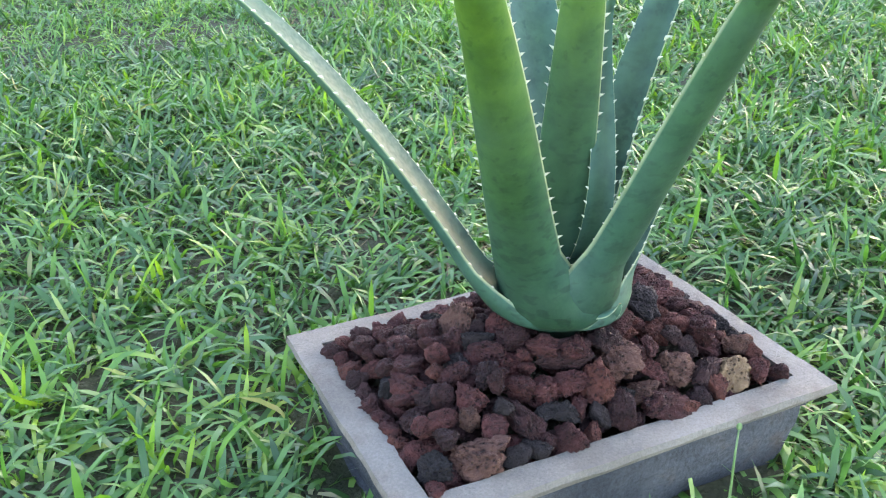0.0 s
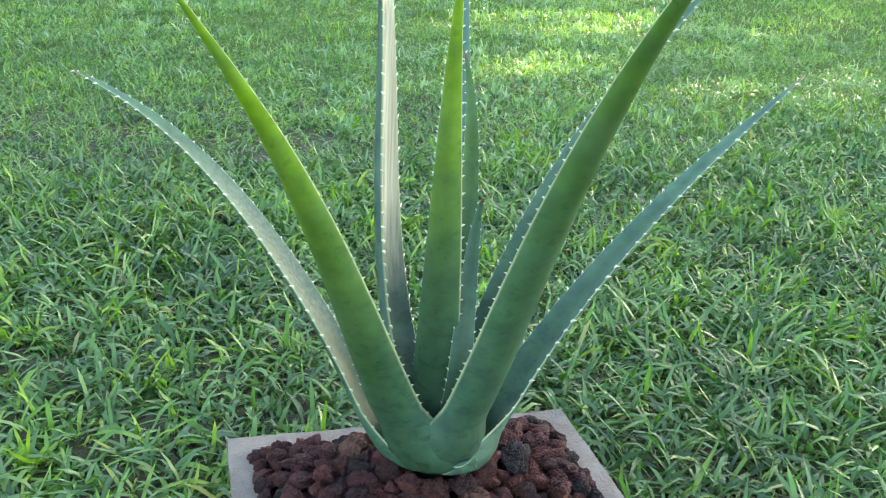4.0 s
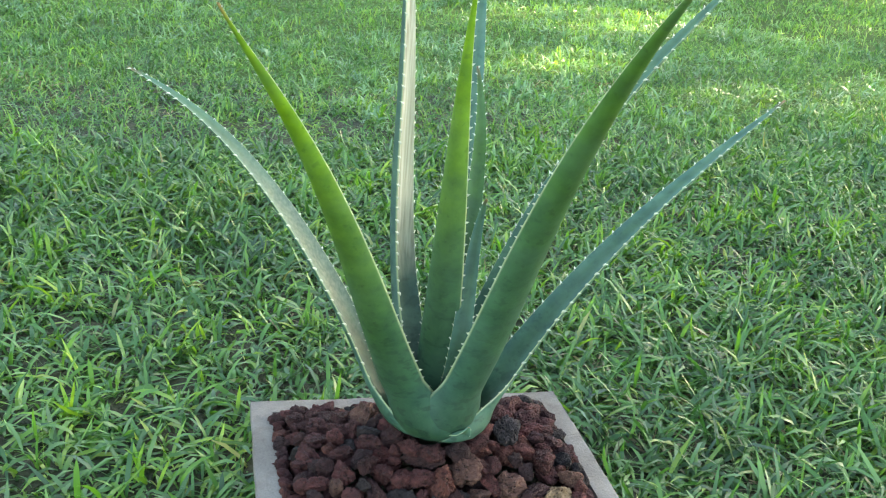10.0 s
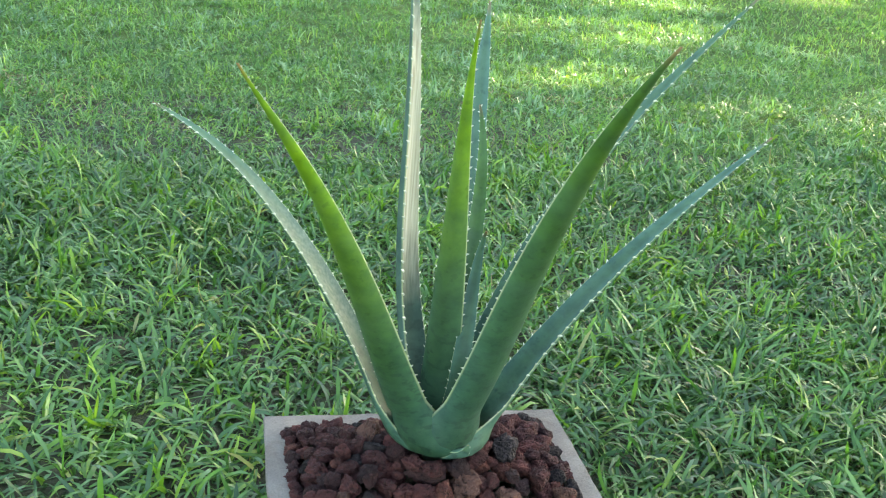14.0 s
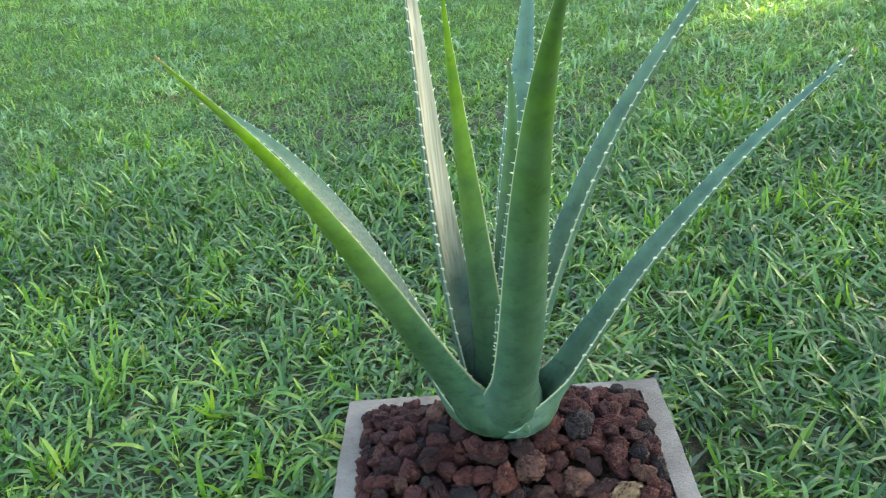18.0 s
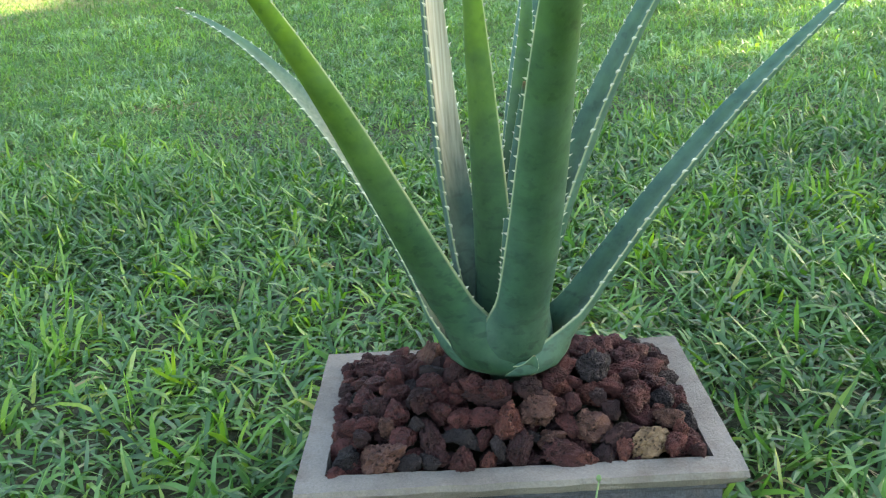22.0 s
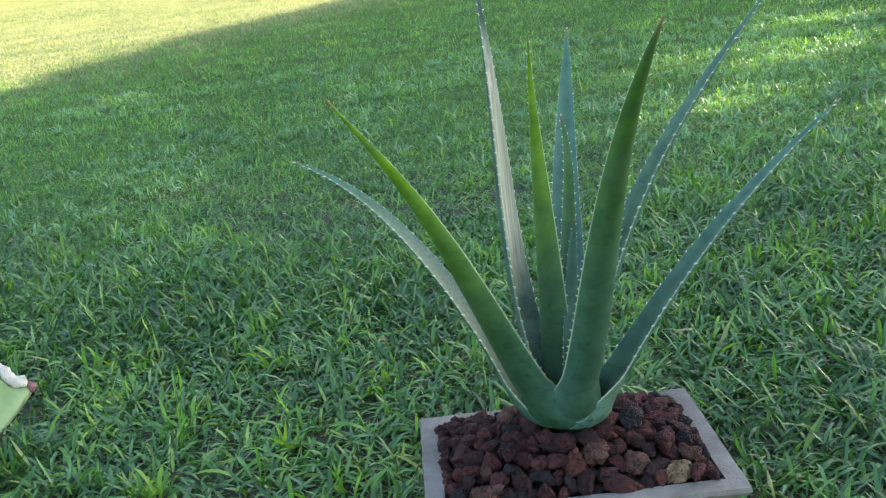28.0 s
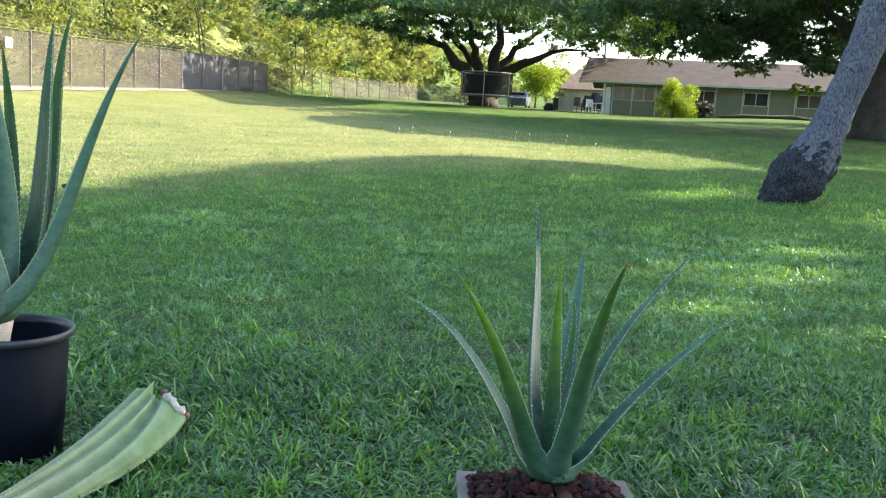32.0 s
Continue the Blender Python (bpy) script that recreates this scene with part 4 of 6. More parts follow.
# ---------------------------------------------------------------- aloe leaves
def leaf_mesh(name, P, width, thick, chan, mat, twist=0.0, ref=None, n=44, m=13, taper=1.8, power=0.9, wave=0.0, flare=0.0, blunt=False, root=None, clasp=0.85, wrap=None):
    """A fleshy leaf along a curve: convex outer face, channelled inner face. Returns the mesh, and both margins with their outward ways.
    With a root, the leaf starts there and bends up into the curve; wrap (way, half span, offset) makes its foot clasp the stem."""
    pts = bezier(P, n)
    along = [i / (n - 1) for i in range(n)]
    if root:
        r0, p0 = Vector(root), pts[0]
        k = (p0 - r0).length
        d = (pts[1] - p0).normalized() * k
        d0 = Vector((p0.x - r0.x, p0.y - r0.y, 0.35 * (p0.z - r0.z))).normalized() * k
        low = []
        for i in range(9):
            q = i / 9
            low.append(r0 * (2 * q ** 3 - 3 * q * q + 1) + d0 * (q ** 3 - 2 * q * q + q) + p0 * (3 * q * q - 2 * q ** 3) + d * (q ** 3 - q * q))
        pts, along = low + pts, [0.0] * 9 + along
        n += 9
    o = Vector((P[-1][0] - P[0][0], P[-1][1] - P[0][1], 0))
    o = o.normalized() if o.length > 1e-4 else Vector((0, -1, 0))
    face = Vector(ref) if ref else -o + Vector((0, 0, 0.5))
    run = [0.0]
    for a, b in zip(pts, pts[1:]):
        run.append(run[-1] + (b - a).length)
    verts, data, rows, left, right = [], [], [], [], []
    for i, p in enumerate(pts):
        s, u0 = run[i] / run[-1], along[i]
        T = (pts[min(i + 1, n - 1)] - pts[max(i - 1, 0)]).normalized()
        N = (face - T * face.dot(T)).normalized()
        N = Matrix.Rotation(radians(twist), 3, T) @ N
        S = T.cross(N).normalized()
        w = 0.5 * width * max(1 - u0 ** taper, 0.0) ** power * (1.0 if blunt else 0.25 + 0.75 * min(1, s / 0.05) ** 0.5) + 0.0012
        w += 0.5 * flare * min(1, s / 0.05) ** 0.5 * math.exp(-(s / 0.17) ** 2)
        w *= 1 + wave * math.sin(s * 23 + width * 99)
        th = thick * max(1 - s ** 1.5, 0.06) ** 0.8
        ch = w * (chan + (clasp - chan) * max(0, 1 - s / 0.30) ** 1.3)
        if root:
            p = p + N * (0.5 * (ch + th) * min(1, s / 0.12))
        row = []
        us = [math.sin(math.pi * (k / (m - 1) - 0.5)) for k in range(m)]
        for u in us:
            row.append(len(verts))
            verts.append(p + S * (u * w) - N * (ch * (1 - u * u)))
            data.append((s, u, 1.0))
        for u in us[::-1][1:-1]:
            row.append(len(verts))
            verts.append(p + S * (u * w) - N * ((ch + th) * (1 - u * u) ** 0.62 + 0.12 * th * (1 - abs(u))))
            data.append((s, u, 0.0))
        if wrap:
            way, span, off = wrap
            q = min(1.0, max(0.0, (run[i] - 0.012) / 0.085))
            hug = 1 - q * q * (3 - 2 * q)
            ring = float(np.interp(p.z, (0.150, 0.157, 0.166, 0.180, 0.20, 0.24), (0.010, 0.027, 0.040, 0.048, 0.054, 0.060))) + off
            for j, idx in enumerate(row):
                u, outer = data[idx][1], 1.0 - data[idx][2]
                a = radians(way + span * u)
                rad = ring + outer * (0.3 + 0.7 * (1 - u * u)) * th * 0.8
                verts[idx] = verts[idx].lerp(Vector((0.003 + rad * math.cos(a), 0.008 + rad * math.sin(a), p.z)), hug)
        rows.append(row)
        ml, mr = verts[row[0]], verts[row[m - 1]]
        out = (mr - ml).normalized()
        left.append((ml, (-out - N * 0.1 + T * 0.35).normalized(), s, T))
        right.append((mr, (out - N * 0.1 + T * 0.35).normalized(), s, T))
    k = len(rows[0])
    faces = [(a[j], a[(j + 1) % k], b[(j + 1) % k], b[j]) for a, b in zip(rows, rows[1:]) for j in range(k)]
    faces += [tuple(rows[0][::-1]), tuple(rows[-1])]
    me = bpy.data.meshes.new(name)
    me.from_pydata(verts, [], faces)
    at = me.attributes.new("leaf", "FLOAT_VECTOR", "POINT")
    at.data.foreach_set("vector", np.array(data, np.float32).ravel())
    me.materials.append(mat)
    me.shade_smooth()
    me.update()
    return me, left, right


def spine_mesh(margins, gap, size, seed):
    """Teeth along both margins, hooked towards the tip."""
    r = random.Random(seed)
    verts, faces = [], []
    for side in margins:
        total = 0.0
        want = gap * 0.5
        for (p, w, s, T), (q, w2, s2, _) in zip(side, side[1:]):
            L = (q - p).length
            while want < total + L:
                f = (want - total) / max(L, 1e-6)
                c, d, tt = p.lerp(q, f), w.lerp(w2, f).normalized(), T
                z = size * r.uniform(0.75, 1.2) * (1 - 0.3 * (s + (s2 - s) * f)) * min(1.0, 0.15 + (s / 0.22) ** 2)
                nn = d.cross(tt).normalized()
                i = len(verts)
                b = z * 0.55
                verts += [c - d * z * 0.3 - tt * b, c - d * z * 0.3 + tt * b * 0.9, c - d * z * 0.3 + nn * b * 0.55, c - d * z * 0.3 - nn * b * 0.55, c + d * z * 0.95 + tt * z * 0.35]
                faces += [(i, i + 2, i + 4), (i + 2, i + 1, i + 4), (i + 1, i + 3, i + 4), (i + 3, i, i + 4)]
                want += gap * r.uniform(0.75, 1.25)
            total += L
    me = bpy.data.meshes.new("spiny_margin")
    me.from_pydata(verts, [], faces)
    me.materials.append(M_SPINE)
    me.update()
    return me


def add_leaf(plant, P, width, thick, chan, mat, label="", twist=0.0, ref=None, gap=0.0135, tooth=0.0041, **more):
    me, left, right = leaf_mesh("leaf", P, width, thick, chan, mat, twist, ref, **more)
    lf = under(new("leaf", me), plant, label)
    under(new("spiny_margin", spine_mesh((left, right), gap, tooth, int(width * 1e5))), lf, "pale horny teeth along the margin")
    return lf


def first_leaf(P, w, th, ch, mat, label, ref, flare, taper, power, z, clasp, wrap=None, tooth=0.0041):
    return add_leaf(aloe, P, w, th, ch, mat, label, 0, ref, flare=flare, taper=taper, power=power, root=(0.003, 0.008, z), clasp=clasp, wrap=wrap, tooth=tooth)


aloe = thing("aloe_plant", (0, 0, 0), "large green aloe vera with spiny upright leaves in the concrete planter", "aloe")
first_leaf(((-0.053, 0.024, 0.175), (-0.097, 0.096, 0.288), (-0.168, 0.146, 0.375), (-0.210, 0.179, 0.442), (-0.318, 0.232, 0.484)), 0.030, 0.009, 0.30, M_ALOE_SHEEN, "grey-green arching leaf with a shallow channel", None, 0.012, 2.00, 0.9, 0.152, 0.60, (160, -85, 0.003))
first_leaf(((-0.030, -0.005, 0.180), (-0.103, -0.066, 0.354), (-0.134, -0.117, 0.491), (-0.198, -0.132, 0.562), (-0.225, -0.165, 0.616)), 0.050, 0.009, 0.30, M_ALOE_GREEN, "leaf turning yellow-green, with a dry tip", (0.5, 0.8, 0.5), 0.006, 1.20, 1.4, 0.154, 0.50, (218, -85, 0.001))
first_leaf(((-0.020, 0.020, 0.194), (-0.053, 0.078, 0.345), (-0.046, 0.059, 0.454), (-0.046, 0.039, 0.566), (-0.055, 0.097, 0.731)), 0.036, 0.008, 0.62, M_ALOE_STRAW, "tallest leaf, folded, with a dried straw-coloured streak", (0.72, -0.68, 0.15), 0.006, 1.40, 0.86, 0.170, 0.80)
first_leaf(((-0.009, 0.009, 0.185), (-0.006, -0.011, 0.357), (-0.015, -0.030, 0.483), (-0.015, -0.030, 0.573), (-0.015, -0.059, 0.642)), 0.047, 0.008, 0.30, M_ALOE_GREEN, "upright leaf, yellow-green towards the tip", (0.7, 0.7, 0.1), 0.000, 1.30, 1.5, 0.172, 0.40)
first_leaf(((0.010, 0.025, 0.195), (0.037, 0.073, 0.300), (0.033, 0.144, 0.393), (0.066, 0.209, 0.494), (0.087, 0.289, 0.614)), 0.046, 0.009, 0.30, M_ALOE_BLUE, "bluish inner-facing leaf leaning back", None, 0.000, 2.00, 0.9, 0.170, 0.50, tooth=0.0028)
first_leaf(((0.008, 0.005, 0.200), (0.008, -0.019, 0.332), (0.028, 0.027, 0.417), (0.051, 0.096, 0.472), (0.040, 0.115, 0.524)), 0.020, 0.006, 0.45, M_ALOE_DARK, "narrow inner leaf", None, 0.000, 1.80, 0.9, 0.178, 0.40, tooth=0.0028)
first_leaf(((0.010, -0.003, 0.200), (0.007, -0.047, 0.264), (0.015, -0.018, 0.324), (0.027, 0.021, 0.379), (0.029, -0.003, 0.419)), 0.020, 0.005, 0.30, M_ALOE_BLUE, "short young inner leaf", (-0.4, -0.9, 0.1), 0.000, 1.80, 0.9, 0.178, 0.40, tooth=0.0024)
first_leaf(((0.010, -0.020, 0.186), (0.036, -0.068, 0.294), (0.034, -0.118, 0.420), (0.044, -0.199, 0.564), (0.067, -0.283, 0.665)), 0.048, 0.010, 0.25, M_ALOE_DARK, "broad dark green leaf leaning forward", None, 0.000, 1.80, 0.9, 0.157, 0.40, (292, -70, -0.006))
first_leaf(((0.018, 0.008, 0.185), (0.072, 0.027, 0.341), (0.115, 0.045, 0.456), (0.187, 0.021, 0.549), (0.272, -0.026, 0.676)), 0.036, 0.013, 0.34, M_ALOE_BLUE, "bluish channelled leaf leaning outwards", (-0.85, -0.42, 0.35), 0.000, 1.30, 1.1, 0.165, 0.50)
first_leaf(((0.046, 0.001, 0.174), (0.127, 0.050, 0.266), (0.215, 0.051, 0.384), (0.310, 0.056, 0.455), (0.382, 0.073, 0.508)), 0.032, 0.015, 0.22, M_ALOE_BLUE, "long low blue-green leaf", (-0.60, -0.36, 0.72), 0.012, 1.25, 1.0, 0.151, 0.60, (345, -85, 0.004))
bm = tube([(0.003, 0.008, z) for z in (0.10, 0.146, 0.156, 0.168, 0.178)], [0.014, 0.018, 0.028, 0.030, 0.012], 28)
add_leaf(aloe, ((0.012, -0.030, 0.164), (0.018, -0.040, 0.168), (0.022, -0.043, 0.174), (0.024, -0.043, 0.184)), 0.022, 0.005, 0.3, M_ALOE_BLUE, "short stub of a cut leaf", 0, (0.4, -0.9, 0.2), tooth=0.0012, blunt=True)
part("stem", bm, M_ALOE_BLUE, aloe, "short green stem clasped by the leaf bases", smooth=True)

# ---------------------------------------------------------------- second aloe in a black pot
pot = thing("nursery_pot", (POT[0], POT[1], 0.0), "tall black plastic nursery pot standing on the grass", "pot")
part("body", lathe([(0.1245, 0), (0.1275, 0.0038), (0.1312, 0.076), (0.1336, 0.0798), (0.1440, 0.2992), (0.1385, 0.3021), (0.1262, 0.019)], 48), M_POT, pot, smooth=True)
part("rim", lathe([(0.1435, 0.2993), (0.1540, 0.3012), (0.1587, 0.3097), (0.1585, 0.3185), (0.155, 0.3221), (0.1500, 0.3192), (0.1395, 0.304)], 48, closed=True), M_RIM, pot, "rolled plastic rim", smooth=True)
part("potting_soil", lathe([(0.1344, 0.133), (0.1387, 0.2318), (0.057, 0.246), (0.0095, 0.246)], 32), M_SOIL, pot, "dark potting soil")



def second_leaf(P, w, th, ch, mat, ref, flare=0.02):
    return add_leaf(aloe2, P, w, th, ch, mat, "", 0, ref, 0.016, 0.0046, taper=2.0, flare=flare)


def facing(r, f, z):
    """A place in the second aloe by its way along the pot's open side and towards the lawn's near end."""
    return (0.881 * r + 0.474 * f, 0.474 * r - 0.881 * f, z)


aloe2 = thing("aloe_plant", (POT[0], POT[1], 0.230), "big blue-green aloe with long curved leaves in a black pot", "aloe")
part("stem", tube([facing(-0.038, 0.02, z) for z in (0.0, 0.040, 0.076, 0.110, 0.150)], [0.042, 0.041, 0.046, 0.052, 0.04], 20, rough=0.04), M_STEM, aloe2, "thick pale stem with torn leaf bases", smooth=True)
second_leaf((facing(-0.150, 0.060, 0.165), facing(-0.050, 0.120, 0.125), facing(0.120, 0.070, 0.160), facing(0.120, 0.0, 0.500), (0.330, 0.000, 0.829)), 0.066, 0.016, 0.45, M_ALOE_DEEP, (-0.55, 0.35, 0.8))
second_leaf(((-0.009, 0.000, 0.162), (0.095, 0.019, 0.285), (0.067, 0.028, 0.617), (0.111, 0.019, 0.845)), 0.055, 0.015, 0.80, M_ALOE_SHEEN, (-0.35, -0.9, 0.1))
second_leaf(((0.000, 0.028, 0.162), (0.123, 0.067, 0.380), (0.057, 0.076, 0.665), (0.139, 0.067, 0.878)), 0.053, 0.014, 0.40, M_ALOE_DARK, (-0.4, -0.9, 0.1))
second_leaf((facing(-0.050, 0.030, 0.140), facing(0.020, 0.060, 0.285), facing(-0.010, 0.040, 0.522), (-0.028, -0.076, 0.855)), 0.084, 0.018, 0.25, M_ALOE_DEEP, (-0.1, 1.0, 0.1))
second_leaf(((-0.028, 0.048, 0.162), (0.000, 0.076, 0.380), (-0.019, 0.076, 0.617), (-0.040, 0.076, 0.783)), 0.040, 0.012, 0.40, M_ALOE_DARK, (0.1, -1.0, 0.1))
second_leaf((facing(-0.045, 0.062, 0.130), facing(-0.060, 0.095, 0.260), facing(-0.110, 0.085, 0.450), facing(-0.210, 0.060, 0.720)), 0.128, 0.018, 0.22, M_ALOE_DEEP, facing(0.25, -1.0, 0.1), 0.0)
second_leaf((facing(-0.110, 0.055, 0.125), facing(-0.210, 0.080, 0.180), facing(-0.290, 0.050, 0.420), facing(-0.420, 0.0, 0.640)), 0.095, 0.020, 0.30, M_ALOE_DEEP, None)
second_leaf(((-0.048, 0.038, 0.142), (-0.133, 0.152, 0.323), (-0.152, 0.152, 0.494), (-0.228, 0.209, 0.722)), 0.085, 0.018, 0.30, M_ALOE_DARK, None)
part("leaf_base", tube([facing(-0.055, 0.01, z) for z in (0.104, 0.112, 0.126, 0.150, 0.180, 0.209)], [0.04, 0.066, 0.084, 0.086, 0.07, 0.04], 28), M_ALOE_BLUE, aloe2, "green clasping leaf bases", smooth=True)

# ---------------------------------------------------------------- cut leaves lying on the grass
M_CUT = make_aloe("pale cut aloe base", (0.112, 0.210, 0.080), (0.190, 0.205, 0.108), rough=0.5, plain=True)
M_FLESH = blotchy("white cut flesh", (0.42, 0.40, 0.33), (0.68, 0.66, 0.56), 60, 0.5, 0.6)
M_BRUISE = blotchy("purple-brown bruised edge", (0.08, 0.03, 0.06), (0.22, 0.10, 0.08), 80, 0.6, 0.3)
cut = thing("cut_aloe_leaves", (0.0, 0.0, 0), "bundle of cut pale green aloe leaves lying on the grass", "cut leaves")


def edge_line(points, n):
    """A smooth line near the points, from the cut end to the tip."""
    a = np.array(points)
    k = np.linspace(0, 1, len(a))
    q = np.linspace(0, 1, n)
    return [Vector(v) for v in np.stack([np.polyval(np.polyfit(k, a[:, c], 3), q) for c in range(3)], 1)]


def cut_leaf(low, high, bulge, thick, bite, seed, n=40, m=13):
    """A thick cut leaf between its lower and its upper margin, hollowed at the torn end."""
    lo, hi = edge_line(low, n), edge_line(high, n)
    verts, data, rows, torn = [], [], [], []
    for i in range(n):
        s = i / (n - 1)
        a, b = lo[i], hi[i]
        j = min(i, n - 2)
        T = ((lo[j + 1] + hi[j + 1]) - (lo[j] + hi[j])).normalized()
        S = (b - a).normalized()
        N = S.cross(T).normalized()
        if N.z < 0:
            N = -N
        size = (b - a).length
        row = []
        for side in (1, 0):
            for k in range(m) if side else range(m - 2, 0, -1):
                v = k / (m - 1)
                arch = 4 * v * (1 - v)
                ripple = 0.05 * math.sin(9 * v + seed) * math.sin(6 * s + seed * 2) + 0.016 * math.sin(31 * s + 5 * v + seed)
                p = a.lerp(b, v) + N * (size * (bulge * arch + ripple * arch)) + T * (bite * arch * max(0.0, 1 - s / 0.12) ** 1.5)
                if not side:
                    p -= N * (thick * (1 - 0.6 * s) * arch ** 0.5)
                row.append(len(verts))
                verts.append(p)
                data.append((s, 2 * v - 1, float(side)))
                if i == 0 and side:
                    torn.append(p - N * thick * 0.45 * arch ** 0.5)
        rows.append(row)
    k = len(rows[0])
    faces = [(a[j], a[(j + 1) % k], b[(j + 1) % k], b[j]) for a, b in zip(rows, rows[1:]) for j in range(k)]
    faces += [tuple(rows[0][::-1]), tuple(rows[-1])]
    bm = bmesh.new()
    vs = [bm.verts.new(v) for v in verts]
    for f in faces:
        bm.faces.new([vs[q] for q in f])
    bmesh.ops.recalc_face_normals(bm, faces=bm.faces[:])
    lf = part("leaf", bm, M_CUT, cut, smooth=True)
    at = lf.data.attributes.new("leaf", "FLOAT_VECTOR", "POINT")
    at.data.foreach_set("vector", np.array(data, np.float32).ravel())
    margin = []
    for i in range(n - 1):
        T = (hi[i + 1] - hi[i]).normalized()
        margin.append((hi[i], ((hi[i] - lo[i]).normalized() + Vector((0, 0, 0.5))).normalized(), i / n, T))
    under(new("spiny_margin", spine_mesh((margin,), 0.012, 0.0034, 40 + seed)), lf, "pale horny teeth along the margin")
    return torn


A_HIGH = ((-0.963, 0.538, 0.123), (-0.950, 0.344, 0.108), (-0.958, 0.154, 0.088), (-1.020, 0.000, 0.074), (-1.068, -0.120, 0.062), (-1.135, -0.262, 0.045))
B_HIGH = ((-0.978, 0.524, 0.131), (-0.988, 0.363, 0.116), (-1.008, 0.237, 0.104), (-1.050, 0.050, 0.088), (-1.104, -0.048, 0.077), (-1.188, -0.206, 0.050))
C_HIGH = ((-0.999, 0.588, 0.147), (-1.018, 0.402, 0.127), (-1.032, 0.266, 0.116), (-1.070, 0.072, 0.097), (-1.110, -0.030, 0.085), (-1.194, -0.198, 0.056))
D_HIGH = ((-1.038, 0.558, 0.133), (-1.044, 0.412, 0.123), (-1.053, 0.276, 0.112), (-1.085, 0.084, 0.099), (-1.115, -0.008, 0.087), (-1.200, -0.190, 0.056))


def tucked(line, dx, dy, dz):
    return [(x + dx, y + dy, z + dz) for x, y, z in line]


torn = cut_leaf(((-0.896, 0.535, 0.065), (-0.900, 0.363, 0.055), (-0.936, 0.157, 0.052), (-0.996, 0.006, 0.050), (-1.052, -0.116, 0.046), (-1.128, -0.270, 0.036)), A_HIGH, 0.10, 0.012, 0.020, 1)
low_b = tucked(A_HIGH, 0.012, 0.0, -0.022)
for k, w in ((3, 0.15), (4, 0.45), (5, 0.85)):
    low_b[k] = tuple(p + (q - p) * w for p, q in zip(low_b[k], B_HIGH[k]))
cut_leaf(low_b, B_HIGH, -0.16, 0.010, 0.004, 2)
cut_leaf(tucked(B_HIGH, 0.010, 0.012, -0.020), C_HIGH, -0.18, 0.010, 0.004, 3)
cut_leaf(tucked(C_HIGH, 0.004, -0.020, -0.024), D_HIGH, 0.10, 0.010, 0.004, 4)
part("cut_end", tube([p + Vector((0.003, -0.002, 0.006)) for p in torn[2:-1]], [0.006] + [0.0125] * (len(torn) - 5) + [0.008], 14, rough=0.35, seed=4), M_FLESH, cut, "white torn flesh of the cut", smooth=True)
part("bruise", tube([torn[0], torn[1], torn[2] + Vector((0.002, 0.004, 0.004))], [0.007, 0.013, 0.009], 10, rough=0.25, seed=8), M_BRUISE, cut, "purple bruised edge", smooth=True)
part("bruise", tube([torn[-3] + Vector((0, 0.004, 0.006)), torn[-2] + Vector((0, 0.006, 0.010)), torn[-1] + Vector((0, 0.004, 0.012))], [0.006, 0.011, 0.005], 10, rough=0.3, seed=9), M_BRUISE, cut, "brown dried edge", smooth=True)

# grass leaning over the near edge of the cut leaves
r = np.random.default_rng(47)
q = r.random(520)
gx, gy = np.interp(q, (0, 0.4, 0.75, 1), (-0.895, -0.925, -0.985, -1.085)), np.interp(q, (0, 0.4, 0.75, 1), (0.42, 0.157, 0.0, -0.20))
gx, gy = gx + r.uniform(0.0, 0.07, 520), gy - r.uniform(0.0, 0.04, 520)
g = blades("grass", gx, gy, r.uniform(0.035, 0.085, 520), r.uniform(0.0035, 0.0065, 520), r.uniform(0.6, 1.5, 520), 48, 4, M_GRASS)
tagged(g, "grass blades standing up along the cut leaves", "grass", kind="stuff")

# dark clod on the lawn, and a dry seed stalk before the planter
bm = bmesh.new()
bmesh.ops.create_icosphere(bm, subdivisions=3, radius=0.04)
for v in bm.verts:
    v.co *= 1 + 0.5 * noise.noise(v.co * 40)
    v.co.z *= 0.6
clod = part("clod", bm, M_SOIL, None, smooth=True)
clod.location = (-3.55, 6.57, 0.106)
clod.scale = (1.35, 1.0, 1.1)
tagged(clod, "small dark clod lying on the lawn", "clod")
bm = tube([(0.062, -0.150, 0.0), (0.058, -0.150, 0.05), (0.060, -0.146, 0.10), (0.064, -0.142, 0.118)], [0.0013, 0.0012, 0.0009, 0.0007], 6)
stalk = part("seed_stalk", bm, M_CUT, None, smooth=True)
tagged(stalk, "pale dry grass stalk in front of the planter", "weed")
bm = bmesh.new()
bmesh.ops.create_icosphere(bm, subdivisions=2, radius=0.0022)
for v in bm.verts:
    v.co.z *= 1.5
hd = part("seed_head", bm, M_CUT, stalk, smooth=True)
hd.location = (0.064, -0.142, 0.121)


